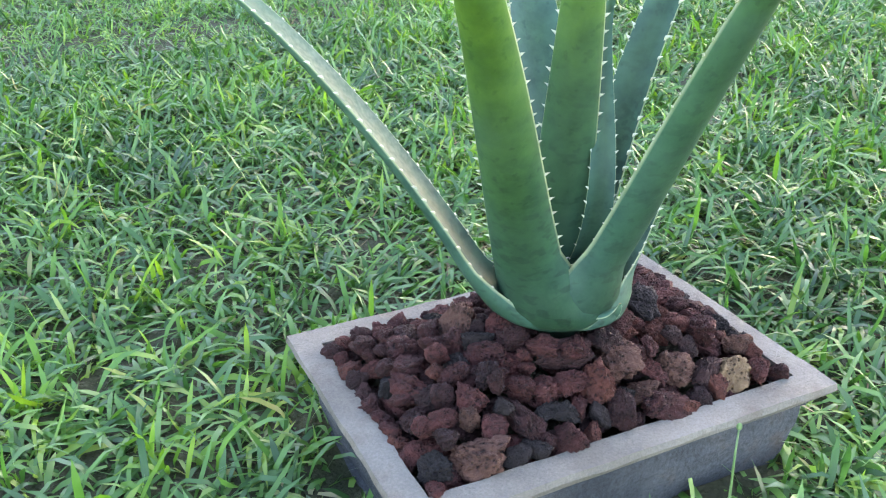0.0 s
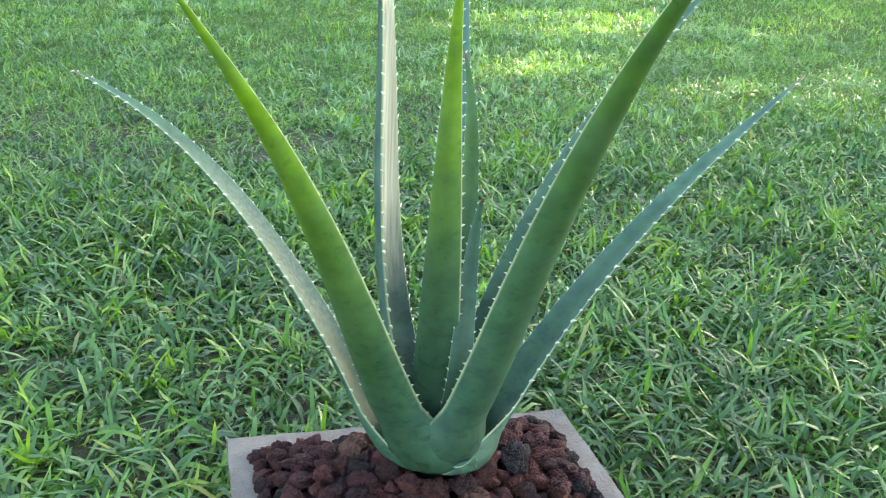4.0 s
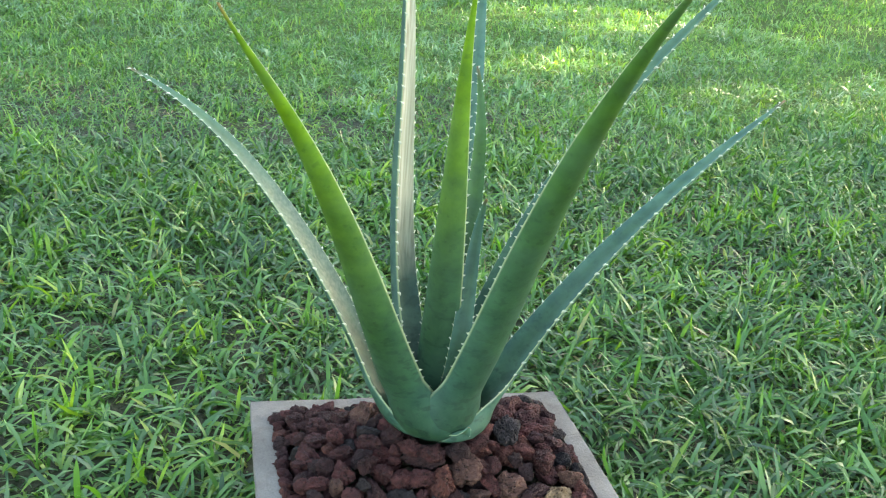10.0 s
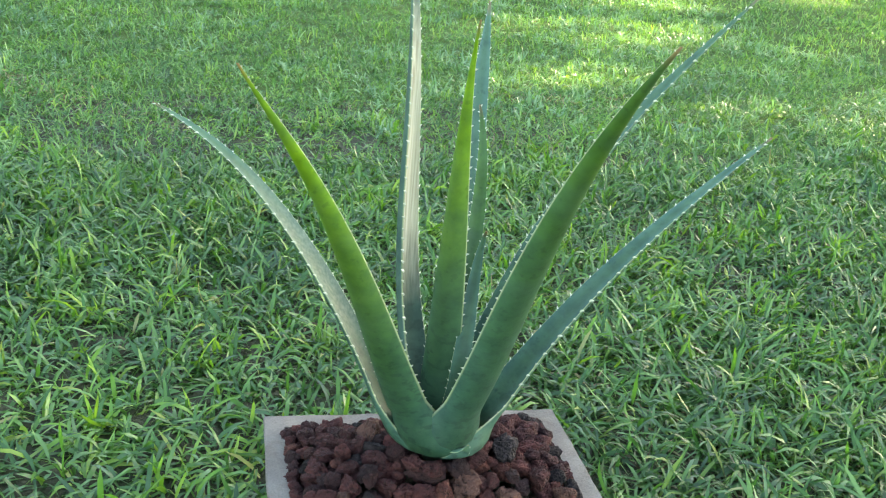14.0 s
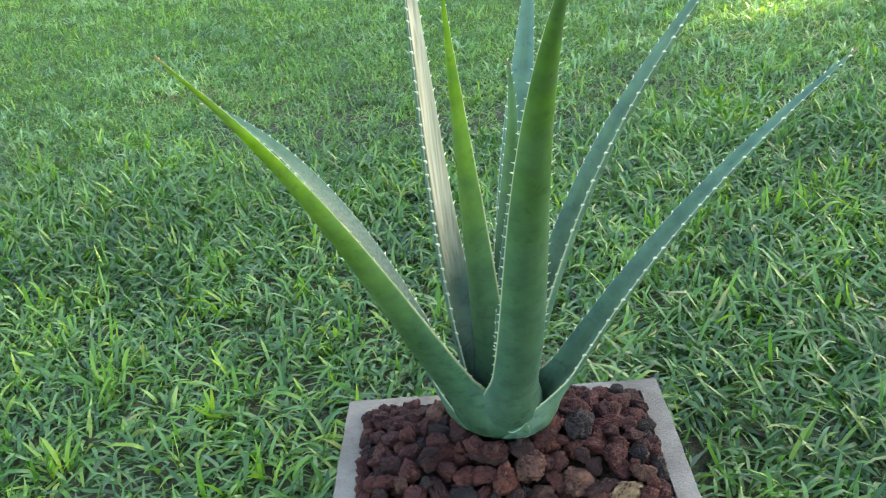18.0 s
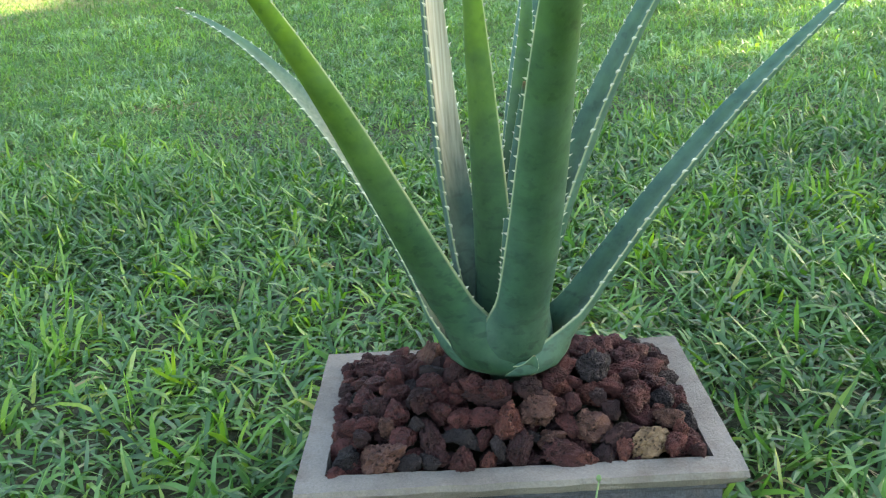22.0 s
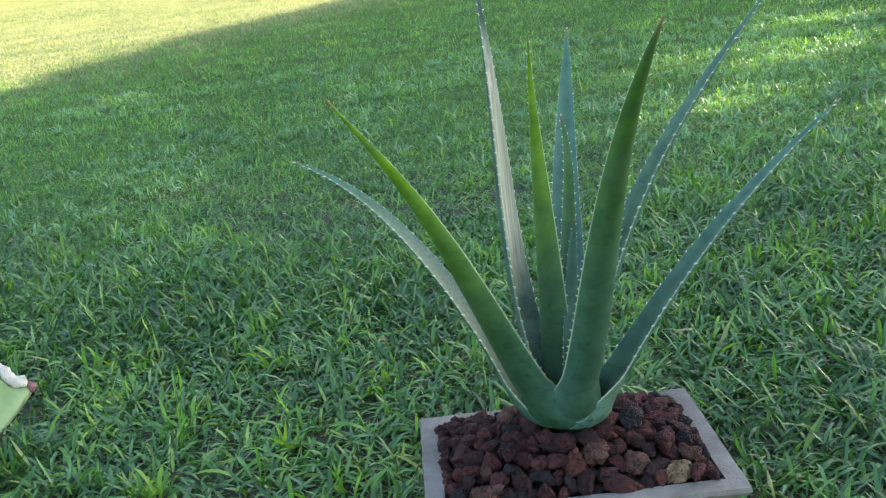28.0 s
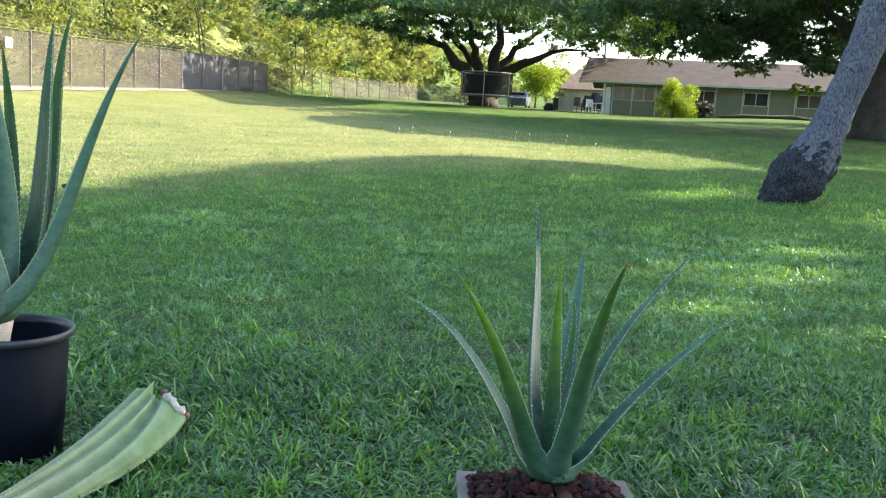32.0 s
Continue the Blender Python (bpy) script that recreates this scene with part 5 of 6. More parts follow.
# ---------------------------------------------------------------- trees
def leaf_cloud(name, centres, radii, per, size, seed, mat, parent=None, flat=0.6, label=""):
    """Many small leaf sprays scattered in clumps; each spray is a ragged little fan."""
    r = np.random.default_rng(seed)
    c = np.repeat(np.array(centres, float), per, 0)
    rad = np.repeat(np.array(radii, float), per)[:, None]
    d = r.normal(0, 1, (len(c), 3))
    d /= np.linalg.norm(d, axis=1, keepdims=True)
    p = c + d * rad * (r.random((len(c), 1)) ** 0.45) * np.array([1, 1, flat])
    n = len(p)
    ax = r.normal(0, 1, (n, 3))
    ax /= np.linalg.norm(ax, axis=1, keepdims=True)
    up = r.normal(0, 0.5, (n, 3)) + np.array([0, 0, 1.0])
    bx = np.cross(ax, up)
    bx /= np.linalg.norm(bx, axis=1, keepdims=True) + 1e-9
    s = size * r.uniform(0.6, 1.3, (n, 1))
    v = np.stack([p - ax * s, p - bx * s * 0.42 + ax * s * 0.1, p + ax * s + np.array([0, 0, -0.2]) * s, p + bx * s * 0.38 - ax * s * 0.1], 1).reshape(-1, 3)
    t = (np.arange(n)[:, None, None] * 4 + np.array([(0, 1, 2), (0, 2, 3)])[None]).reshape(-1, 3)
    ob = new(name, mesh_np(name, v, t, mat))
    if parent:
        ob.parent = parent
    return tagged(ob, label) if label else ob


def sprays(name, clumps, subs, per, size, seed, mat, parent=None, flat=0.5, spread=0.42, thin=0.3, label=""):
    """A crown: clumps that break up into flat, tilted sprays of small leaves with gaps between."""
    r = np.random.default_rng(seed)
    c = np.repeat(np.array([k for k, _ in clumps], float), subs, 0)
    rad = np.repeat(np.array([k for _, k in clumps], float), subs)
    d = r.normal(0, 1, (len(c), 3))
    d /= np.linalg.norm(d, axis=1, keepdims=True)
    c = c + d * (rad * r.random(len(c)) ** 0.4)[:, None] * np.array([1, 1, flat])
    rad = rad * spread * r.uniform(0.6, 1.3, len(c))
    nrm = r.normal(0, 0.35, (len(c), 3)) + np.array([0, 0, 1.0])
    nrm /= np.linalg.norm(nrm, axis=1, keepdims=True)
    u = np.cross(nrm, r.normal(0, 1, (len(c), 3)))
    u /= np.linalg.norm(u, axis=1, keepdims=True)
    w = np.cross(nrm, u)
    size = np.repeat(np.broadcast_to(size, (len(clumps),)), subs * per)
    c, rad, nrm, u, w = (np.repeat(q, per, 0) for q in (c, rad, nrm, u, w))
    n = len(c)
    a, q = r.random(n) * 2 * np.pi, np.sqrt(r.random(n))
    droop = -0.35 * q * q
    p = c + u * (rad * q * np.cos(a))[:, None] + w * (rad * 0.7 * q * np.sin(a))[:, None] + nrm * (rad * thin * r.normal(0, 1, n))[:, None]
    p[:, 2] += droop * rad
    ax = u * np.cos(a)[:, None] + w * np.sin(a)[:, None] + r.normal(0, 0.6, (n, 3))
    ax /= np.linalg.norm(ax, axis=1, keepdims=True)
    bx = np.cross(ax, nrm + r.normal(0, 0.45, (n, 3)))
    bx /= np.linalg.norm(bx, axis=1, keepdims=True) + 1e-9
    s = (size * r.uniform(0.6, 1.3, n))[:, None]
    v = np.stack([p - ax * s, p - bx * s * 0.45 + ax * s * 0.1, p + ax * s + np.array([0, 0, -0.25]) * s, p + bx * s * 0.42 - ax * s * 0.1], 1).reshape(-1, 3)
    t = (np.arange(n)[:, None, None] * 4 + np.array([(0, 1, 2), (0, 2, 3)])[None]).reshape(-1, 3)
    ob = new(name, mesh_np(name, v, t, mat))
    if parent:
        ob.parent = parent
    return tagged(ob, label) if label else ob


def ground_at(x, y):
    return float(land(x, y))


def big_tree(place, label, limbs, trunk_r, clumps, per, size, seed, mat):
    x, y = place
    z = ground_at(x, y)
    t = thing("tree", (x, y, z), label, "tree")
    part("trunk", tube([(0, 0, -0.1), (0.05, 0, 0.35), (0, 0.1, 1.3), (0.05, 0.1, 2.2)], [trunk_r * 1.35, trunk_r, trunk_r * 0.9, trunk_r * 0.8], 16, rough=0.1, seed=seed), M_BARK, t, smooth=True)
    for i, (P, r0, r1) in enumerate(limbs):
        pts = bezier(P, 12)
        jit = random.Random(seed + i)
        pts = [p + Vector((jit.uniform(-1, 1), jit.uniform(-1, 1), jit.uniform(-1, 1))) * r0 * 0.35 for p in pts]
        part("limb", tube(pts, [r0 + (0.3 * r1 - r0) * k / 11 for k in range(12)], 10, rough=0.08, seed=i), M_BARK, t, smooth=True)
    clumps = clumps + [(tuple(P[3]), 1.3) for P, _, _ in limbs] + [(tuple(P[3][k] * 0.85 + P[2][k] * 0.15 + (0.5 if k == 2 else 0) for k in range(3)), 1.0) for P, _, _ in limbs]
    sprays("crown", clumps, 10, per, size, seed, mat, t, 0.45, 0.40, 0.16, "wide crown of small dark green leaves")
    return t


def umbrella(cx, cy, cz, rx, ry, thick, n, rad, seed):
    """Clumps in the shape of a wide, slightly domed umbrella."""
    r = random.Random(seed)
    out = []
    for _ in range(n):
        a, q = r.uniform(0, 2 * math.pi), math.sqrt(r.random())
        x, y = cx + rx * q * math.cos(a), cy + ry * q * math.sin(a)
        out.append(((x, y, cz + thick * (1 - q * q) + r.uniform(-0.8, 0.6)), rad * r.uniform(0.6, 1.25)))
    return out


# spreading tree behind the trampoline
limbs = [(((-0.5, 0, 0.5), (-1.3, 0, 3.0), (-3.0, -1, 4.6), (-7.5, -2, 5.6)), 0.74, 0.16), (((-0.2, 0, 1.5), (-0.8, 0, 3.5), (-1.2, 0, 6), (-2.2, 0.5, 8.5)), 0.52, 0.14),
         (((0.5, 0, 0.6), (0.7, 0, 3.4), (0.9, 0, 5.5), (1.2, 1, 9)), 0.72, 0.15), (((0.5, 0, 1.2), (1.8, 0, 3.4), (4.2, -1, 4.4), (8.0, -2, 4.9)), 0.58, 0.15),
         (((0.3, 0.2, 1.4), (1.4, 0.5, 4.2), (3.5, 1, 6), (6.5, 2, 7.5)), 0.45, 0.12), (((0, 0, 1.6), (-1.2, 1, 4.5), (-3.6, 2, 6.4), (-6.5, 3, 8)), 0.42, 0.12)]
clumps = (umbrella(-2.5, -2, 6.7, 15.5, 11.5, 0.9, 100, 1.5, 3) + umbrella(-1.5, 0, 7.7, 13, 10, 0.8, 58, 1.8, 4)
          + umbrella(-4, -3, 5.3, 8, 4, 0.3, 14, 1.0, 5) + umbrella(8, -2, 5.6, 4, 4, 0.3, 12, 1.2, 6))
spread_tree = big_tree((3.6, 73.5), "huge spreading tree with several limbs and an umbrella crown", limbs, 1.15, clumps, 40, 0.155, 61, M_CANOPY)

# tree at the right of the lawn, by the house
limbs = [(((0, 0, 1.8), (-0.8, 0, 3.0), (-3.5, 0, 3.4), (-8.5, 1, 5.2)), 0.48, 0.10), (((0, 0, 1.8), (-0.6, 0, 3.6), (-2.0, 0, 5.2), (-4.5, 0, 7.5)), 0.46, 0.12),
         (((0.2, 0, 1.8), (0.8, 0, 3.4), (3.0, 0, 4.6), (7, 0, 6)), 0.46, 0.1), (((0, 0, 1.8), (0.2, 0.3, 4), (0.6, 0.5, 6), (1, 1, 9)), 0.5, 0.12)]
clumps = (umbrella(-0.8, 0, 5.0, 12.5, 9.5, 1.6, 105, 1.35, 13) + umbrella(-3.0, 3, 7.0, 11.0, 7.0, 1.2, 70, 1.5, 16) + umbrella(-5.0, 2, 4.1, 6.0, 5.5, 0.5, 44, 1.0, 14) + umbrella(3.5, 2, 4.2, 5, 5, 0.6, 34, 1.1, 15)
          + umbrella(-3.5, 8, 5.8, 10, 5, 0.8, 60, 1.4, 17) + [((-7.6 + 0.75 * i, -1.0 + 0.3 * (i % 3), 3.2 + 0.35 * math.sin(i * 1.7)), 0.8) for i in range(7)])
side_tree = big_tree((18.4, 38.0), "large dark tree with low spreading limbs beside the house", limbs, 0.85, clumps, 44, 0.112, 71, M_CANOPY)

# sprays in the bush's brighter material, which paints sunlight onto this tree
sprays("hanging_spray", [((-10.9, -3.2, 3.2), 0.8), ((-10.1, -3.4, 3.7), 0.8), ((-11.2, -3.0, 4.1), 0.9), ((-10.2, -3.2, 4.5), 0.9), ((-9.2, 3.0, 3.7), 0.8), ((-8.5, 3.2, 3.2), 0.6), ((-9.6, 2.6, 4.3), 0.8), ((-8.2, 3.0, 4.2), 0.7), ((-3.8, -1.5, 1.95), 0.40), ((-3.3, -1.5, 1.85), 0.35), ((-6.0, -1.0, 2.5), 0.4)],
       7, 36, 0.085, 73, M_BUSH, side_tree, 0.7, 0.42, 0.2, "yellow-green leaf sprays with sunlight put into their colour")

# unseen shade tree, added so its crown keeps sun off the near grass
SHADE_EDGE = ((-7.0, -9.0), (-5.2, -2.0), (-3.9, 5.9), (-3.5, 6.7), (-3.0, 8.9), (-2.6, 10.4), (-1.7, 12.2), (-0.9, 13.2), (0.0, 13.9), (1.0, 13.7), (1.9, 13.8), (3.1, 12.9), (4.5, 14.4), (6.0, 13.9), (12.0, 14.0), (12.0, -9.0))


def inside(poly, x, y):
    hit = np.zeros(x.shape, bool)
    for (x0, y0), (x1, y1) in zip(poly, poly[1:] + poly[:1]):
        cross = (y0 > y) != (y1 > y)
        hit ^= cross & (x < (x1 - x0) * (y - y0) / (y1 - y0 + 1e-9) + x0)
    return hit


SHADE_FAR = ((-5.2, 26.0), (-4.5, 24.2), (-1.9, 20.6), (0.1, 20.2), (2.0, 19.1), (3.9, 18.8), (4.8, 16.5), (5.6, 13.8), (14.0, 13.5), (22.0, 20.0), (26.0, 38.0), (24.0, 55.0), (14.0, 55.0),
             (6.8, 49.3), (0.5, 41.2), (-3.0, 35.3), (-5.7, 29.0))


# gaps in the crowns: x, y, half widths of the sun spot on the lawn, and how much is still leafy
GAPS_NEAR = ((1.75, 3.75, 0.85, 0.34, 0.06), (1.27, 2.62, 0.44, 0.26, 0.06), (1.85, 2.10, 0.42, 0.23, 0.10), (1.60, 1.62, 0.22, 0.08, 0.3), (3.5, 3.8, 0.8, 0.2, 0.5), (3.8, 5.4, 0.4, 0.2, 0.2), (5.3, 6.6, 0.6, 0.25, 0.2), (4.5, 7.0, 1.2, 0.3, 0.3), (2.1, 8.9, 0.5, 0.35, 0.1), (3.1, 9.6, 0.5, 0.35, 0.1), (1.5, 10.5, 0.6, 0.2, 0.4), (4.1, 7.7, 0.6, 0.25, 0.1),
             (3.4, 10.9, 0.8, 0.2, 0.4), (3.1, 13.3, 0.6, 0.3, 0.3), (0.3, 6.8, 0.9, 0.2, 0.6), (2.6, 4.9, 0.6, 0.15, 0.5), (3.3, 5.8, 0.9, 0.2, 0.45), (4.2, 4.8, 0.8, 0.2, 0.45),
             (1.2, 5.5, 0.7, 0.15, 0.7), (5.0, 8.6, 1.0, 0.3, 0.45), (6.0, 10.0, 1.5, 0.4, 0.3))
GAPS_FAR = ((7.4, 16.6, 1.3, 0.5, 0.3), (3.0, 25.0, 3.0, 0.4, 0.4), (9.5, 20.0, 1.2, 0.4, 0.4), (8.0, 31.0, 4.0, 0.6, 0.4), (12.0, 24.0, 2.0, 0.5, 0.4), (13.0, 38.0, 4.0, 0.8, 0.35),
            (11.0, 47.0, 4.0, 1.0, 0.3), (16.0, 51.0, 4.0, 1.2, 0.2))


def shade_crown(parent, n, seed, poly, spots, x0, x1, y0, y1, low=7.0, leaf=0.40, slope=0.0):
    # leaves added up the sun's rays from the wanted shadow's outline
    r = np.random.default_rng(seed)
    x, y = r.uniform(x0, x1, n), r.uniform(y0, y1, n)
    keep = inside(poly, x, y)
    for cx, cy, rx, ry, thin in spots:
        keep &= (((x - cx) / (rx + 0.14)) ** 2 + ((y - cy) / (ry + 0.17)) ** 2 > 1) | (r.random(n) < thin)
    keep &= r.random(n) < np.interp(y, (0.9, 2.0, 4.5, 13.0, 14.5), (1.0, 0.75, 0.52, 0.52, 1.0))
    x, y = x[keep], y[keep]
    h = low + 0.06 * np.maximum(y - 14, 0) + 4.0 * r.random(len(x))
    S = np.array(TO_SUN)
    c = np.stack([x, y, slope * land(x, y)], 1) + S[None] * (h / S[2])[:, None]
    local = c - np.array(parent.location)
    return leaf_cloud("crown", local, np.full(len(c), 0.08), 1, leaf, seed + 1, M_CANOPY, parent, 1.0, "dense crown of dark leaves added to cast shade")


shade = thing("tree", (25.0, 13.0, ground_at(25.0, 13.0)), "unseen tall dense shade tree added to keep sun off the lawn", "tree")
part("trunk", tube([(0, 0, -0.1), (0.1, 0, 4.0), (0, 0.2, 8.0), (0.2, 0.2, 12.5)], [0.8, 0.58, 0.46, 0.3], 14, rough=0.1, seed=5), M_BARK, shade, smooth=True)
for k, (ex, ey) in enumerate(((-6, -4), (6, 3), (-4, 5), (5, -6), (0, 8))):
    part("limb", tube(bezier(((0, 0, 8.5), (ex * 0.3, ey * 0.3, 10.5), (ex * 0.7, ey * 0.7, 12), (ex, ey, 13.2)), 8), [0.3 - 0.03 * i for i in range(8)], 8), M_BARK, shade, smooth=True)
shade_crown(shade, 30000, 91, SHADE_EDGE, GAPS_NEAR, -7, 12, -9, 14.4, 12.0)
# extra leaves on a standing tree, placed only for their shadow
shade_crown(side_tree, 90000, 95, SHADE_FAR, GAPS_FAR, -7, 26.5, 13, 55.5, 7.0, 0.27)

SHADE_FENCE = ((-27.0, 45.0), (-13.9, 50.4), (-11.4, 44.5), (-9.0, 38.4), (-6.5, 38.0), (-5.2, 46.0), (-3.6, 60.0), (-8.0, 66.0), (-12.2, 65.0), (-27.0, 60.0))
shade_crown(spread_tree, 52000, 97, SHADE_FENCE, (), -27, -3, 37, 67, 3.6, 0.22, 1.0)

# leaning palm
palm = thing("palm_tree", (3.9, 9.0, ground_at(3.9, 9.0)), "leaning grey palm trunk with a dark swollen rooty foot", "palm tree")
pts = [(-0.04, 0.05, -0.05), (0.10, 0.05, 0.22), (0.24, 0, 0.50), (0.34, 0, 0.70), (0.40, 0, 0.88), (0.52, 0, 1.2), (0.635, 0, 1.55), (0.755, 0, 1.92), (0.88, 0, 2.45), (1.15, 0, 3.6), (1.45, 0, 5.2), (1.75, 0, 7.2)]
bm = tube(pts, [0.15, 0.24, 0.29, 0.25, 0.22, 0.195, 0.195, 0.198, 0.19, 0.18, 0.17, 0.16], 24, rough=0.03, seed=2)
bmesh.ops.subdivide_edges(bm, edges=bm.edges[:], cuts=3, use_grid_fill=True)
bm.normal_update()
for v in bm.verts:
    v.co += v.normal * (0.014 * noise.noise(v.co * 6) + 0.012 * noise.noise(Vector((v.co.x * 30, v.co.y * 30, v.co.z * 12))))
part("trunk", bm, M_PALM, palm, smooth=True)
bm = tube([(-0.16, -0.02, -0.06), (-0.13, -0.02, 0.02), (-0.02, -0.02, 0.16), (0.08, -0.02, 0.29), (0.17, 0, 0.40), (0.30, 0.02, 0.56), (0.38, 0.03, 0.68), (0.40, 0.03, 0.71)], [0.17, 0.20, 0.27, 0.325, 0.31, 0.285, 0.25, 0.12], 28, rough=0.05, seed=3)
bmesh.ops.subdivide_edges(bm, edges=bm.edges[:], cuts=3, use_grid_fill=True)
bm.normal_update()
for v in bm.verts:
    ridge = noise.noise(Vector((v.co.x * 4, v.co.y * 4, (v.co.z - 0.35 * v.co.x) * 16)))
    v.co += v.normal * (0.035 * noise.noise(v.co * 7) + 0.02 * noise.noise(v.co * 22) + 0.028 * ridge)
part("foot", bm, M_PALM_FOOT, palm, "dark swollen root boss", smooth=True)
for k in range(14):
    a = 2 * math.pi * k / 14
    fr = bezier(((1.75, 0, 7.1), (1.75 + 0.8 * math.cos(a), 0.8 * math.sin(a), 8.2), (1.75 + 2.0 * math.cos(a), 2.0 * math.sin(a), 8.0), (1.75 + 3.0 * math.cos(a), 3.0 * math.sin(a), 6.4)), 14)
    bm = tube(fr, [0.03 - 0.0018 * i for i in range(14)], 5)
    for i in range(1, 14):
        T = (fr[i] - fr[i - 1]).normalized()
        S = T.cross(Vector((0, 0, 1))).normalized()
        for sg in (-1, 1):
            tip = fr[i] + S * sg * 0.55 + T * 0.3 + Vector((0, 0, -0.35))
            bm.faces.new((bm.verts.new(fr[i]), bm.verts.new(fr[i] + T * 0.06), bm.verts.new(tip)))
    part("frond", bm, M_CANOPY, palm)


# woods behind the fence, bushes and far trees
def fence_x(y):
    return -16.6 + (y - 22) * 0.083 if y < 50 else -14.2 + (y - 50) * 0.133 if y < 84 else -9.8 + (y - 84) * 0.31


r = random.Random(19)
for k, (label, y0, y1, n, mat) in enumerate((("light green feathery woods on the slope behind the fence", 20, 58, 560, M_WOODS), ("pale yellow-green woods behind the far fence", 56, 118, 430, M_WOODS),
                                             ("darker green trees among the woods on the slope", 24, 100, 34, M_CANOPY))):
    cl = []
    for i in range(n):
        y = y0 + (y1 - y0) * r.random() ** (0.6 if y1 == 118 else 1.0)
        x = fence_x(y) - (1.2 + 16 * r.random() ** 1.2)
        cl.append(((x, y, ground_at(x, y) + r.uniform(0.2, 7.5 + 0.04 * (y - 20))), r.uniform(0.9, 2.0)))
    if mat is M_CANOPY:
        for i in range(16):
            y = r.uniform(43, 57)
            x = fence_x(y) - r.uniform(1.8, 5.0)
            cl.append(((x, y, ground_at(x, y) + r.uniform(0.4, 3.4)), r.uniform(0.8, 1.3)))
    sz = [0.022 + 0.0013 * math.hypot(c[0], c[1]) for c, _ in cl]
    woods = sprays("woods", cl, 9, 17, [1.5 * q for q in sz], 23 + k, mat, None, 0.75, 0.42, 0.22)
    tagged(woods, label, "woods", kind="stuff")
for i in range(14):
    y = 22 + 75 * r.random()
    x = fence_x(y) - r.uniform(1.5, 7)
    z = ground_at(x, y)
    t = thing("sapling", (x, y, z), "thin dark trunk standing in the woods behind the fence", "tree", group="trunks in the woods")
    dx, dy = r.uniform(-1, 1), r.uniform(-1, 1)
    part("trunk", tube([(0, 0, -0.2), (0.3 * dx, 0.3 * dy, 1.5), (dx, dy, 3.6), (2 * dx, 1.5 * dy, 5.2)], [0.08, 0.065, 0.04, 0.015], 7, rough=0.1, seed=i), M_BARK, t, smooth=True)
cl = []
for i in range(190):
    y = 22 + 62 * r.random()
    x = fence_x(y) - r.uniform(1.6, 5.5)
    cl.append(((x, y, ground_at(x, y) + r.uniform(0.1, 1.3)), r.uniform(0.6, 1.1)))
low = sprays("undergrowth", cl, 7, 18, 0.085, 27, M_WOODS, None, 0.8, 0.45, 0.3)
tagged(low, "pale green undergrowth along the back of the fence", "undergrowth", kind="stuff")
cl = []
for i in range(90):
    x, y = r.uniform(-8, 45) if i % 3 else r.uniform(-6, 9), r.uniform(114, 135)
    cl.append(((x, y, ground_at(x, y) + r.uniform(0, 6.5)), r.uniform(1.6, 2.8)))
far = sprays("woods", cl, 8, 26, 0.30, 29, M_WOODS, None, 0.8, 0.42, 0.25)
tagged(far, "distant line of pale green trees", "woods", kind="stuff")


def bush(place, label, rx, h, seed, mat, size, per=2200, trunk=0.0):
    x, y = place
    b = thing("bush", (x, y, ground_at(x, y)), label, "bush")
    q = random.Random(seed)
    cl = [((q.uniform(-0.6, 0.6) * rx, q.uniform(-0.6, 0.6) * rx, trunk + h * q.uniform(0.15, 0.85)), 0.45 * rx) for _ in range(14)]
    leaf_cloud("foliage", [c for c, _ in cl], [k for _, k in cl], per // 14, size, seed, mat, b, 1.0)
    part("stem", tube([(0, 0, -0.05), (0.03, 0, 0.5 * h + trunk * 0.5), (0, 0.03, 0.8 * h + trunk * 0.5)], [0.1, 0.07, 0.03], 8), M_BARK, b)
    return b


bush((16.45, 64.0), "bright sunlit yellow-green bush before the house", 1.55, 2.6, 31, M_BUSH, 0.075, 9800)
bush((18.6, 64.2), "low dark bush under a window", 0.75, 1.1, 32, M_BUSH_DARK, 0.10, 1600)
bush((9.5, 90.0), "round yellow-green tree beyond the lawn", 2.6, 3.2, 33, M_BUSH, 0.10, 12600, trunk=0.9)


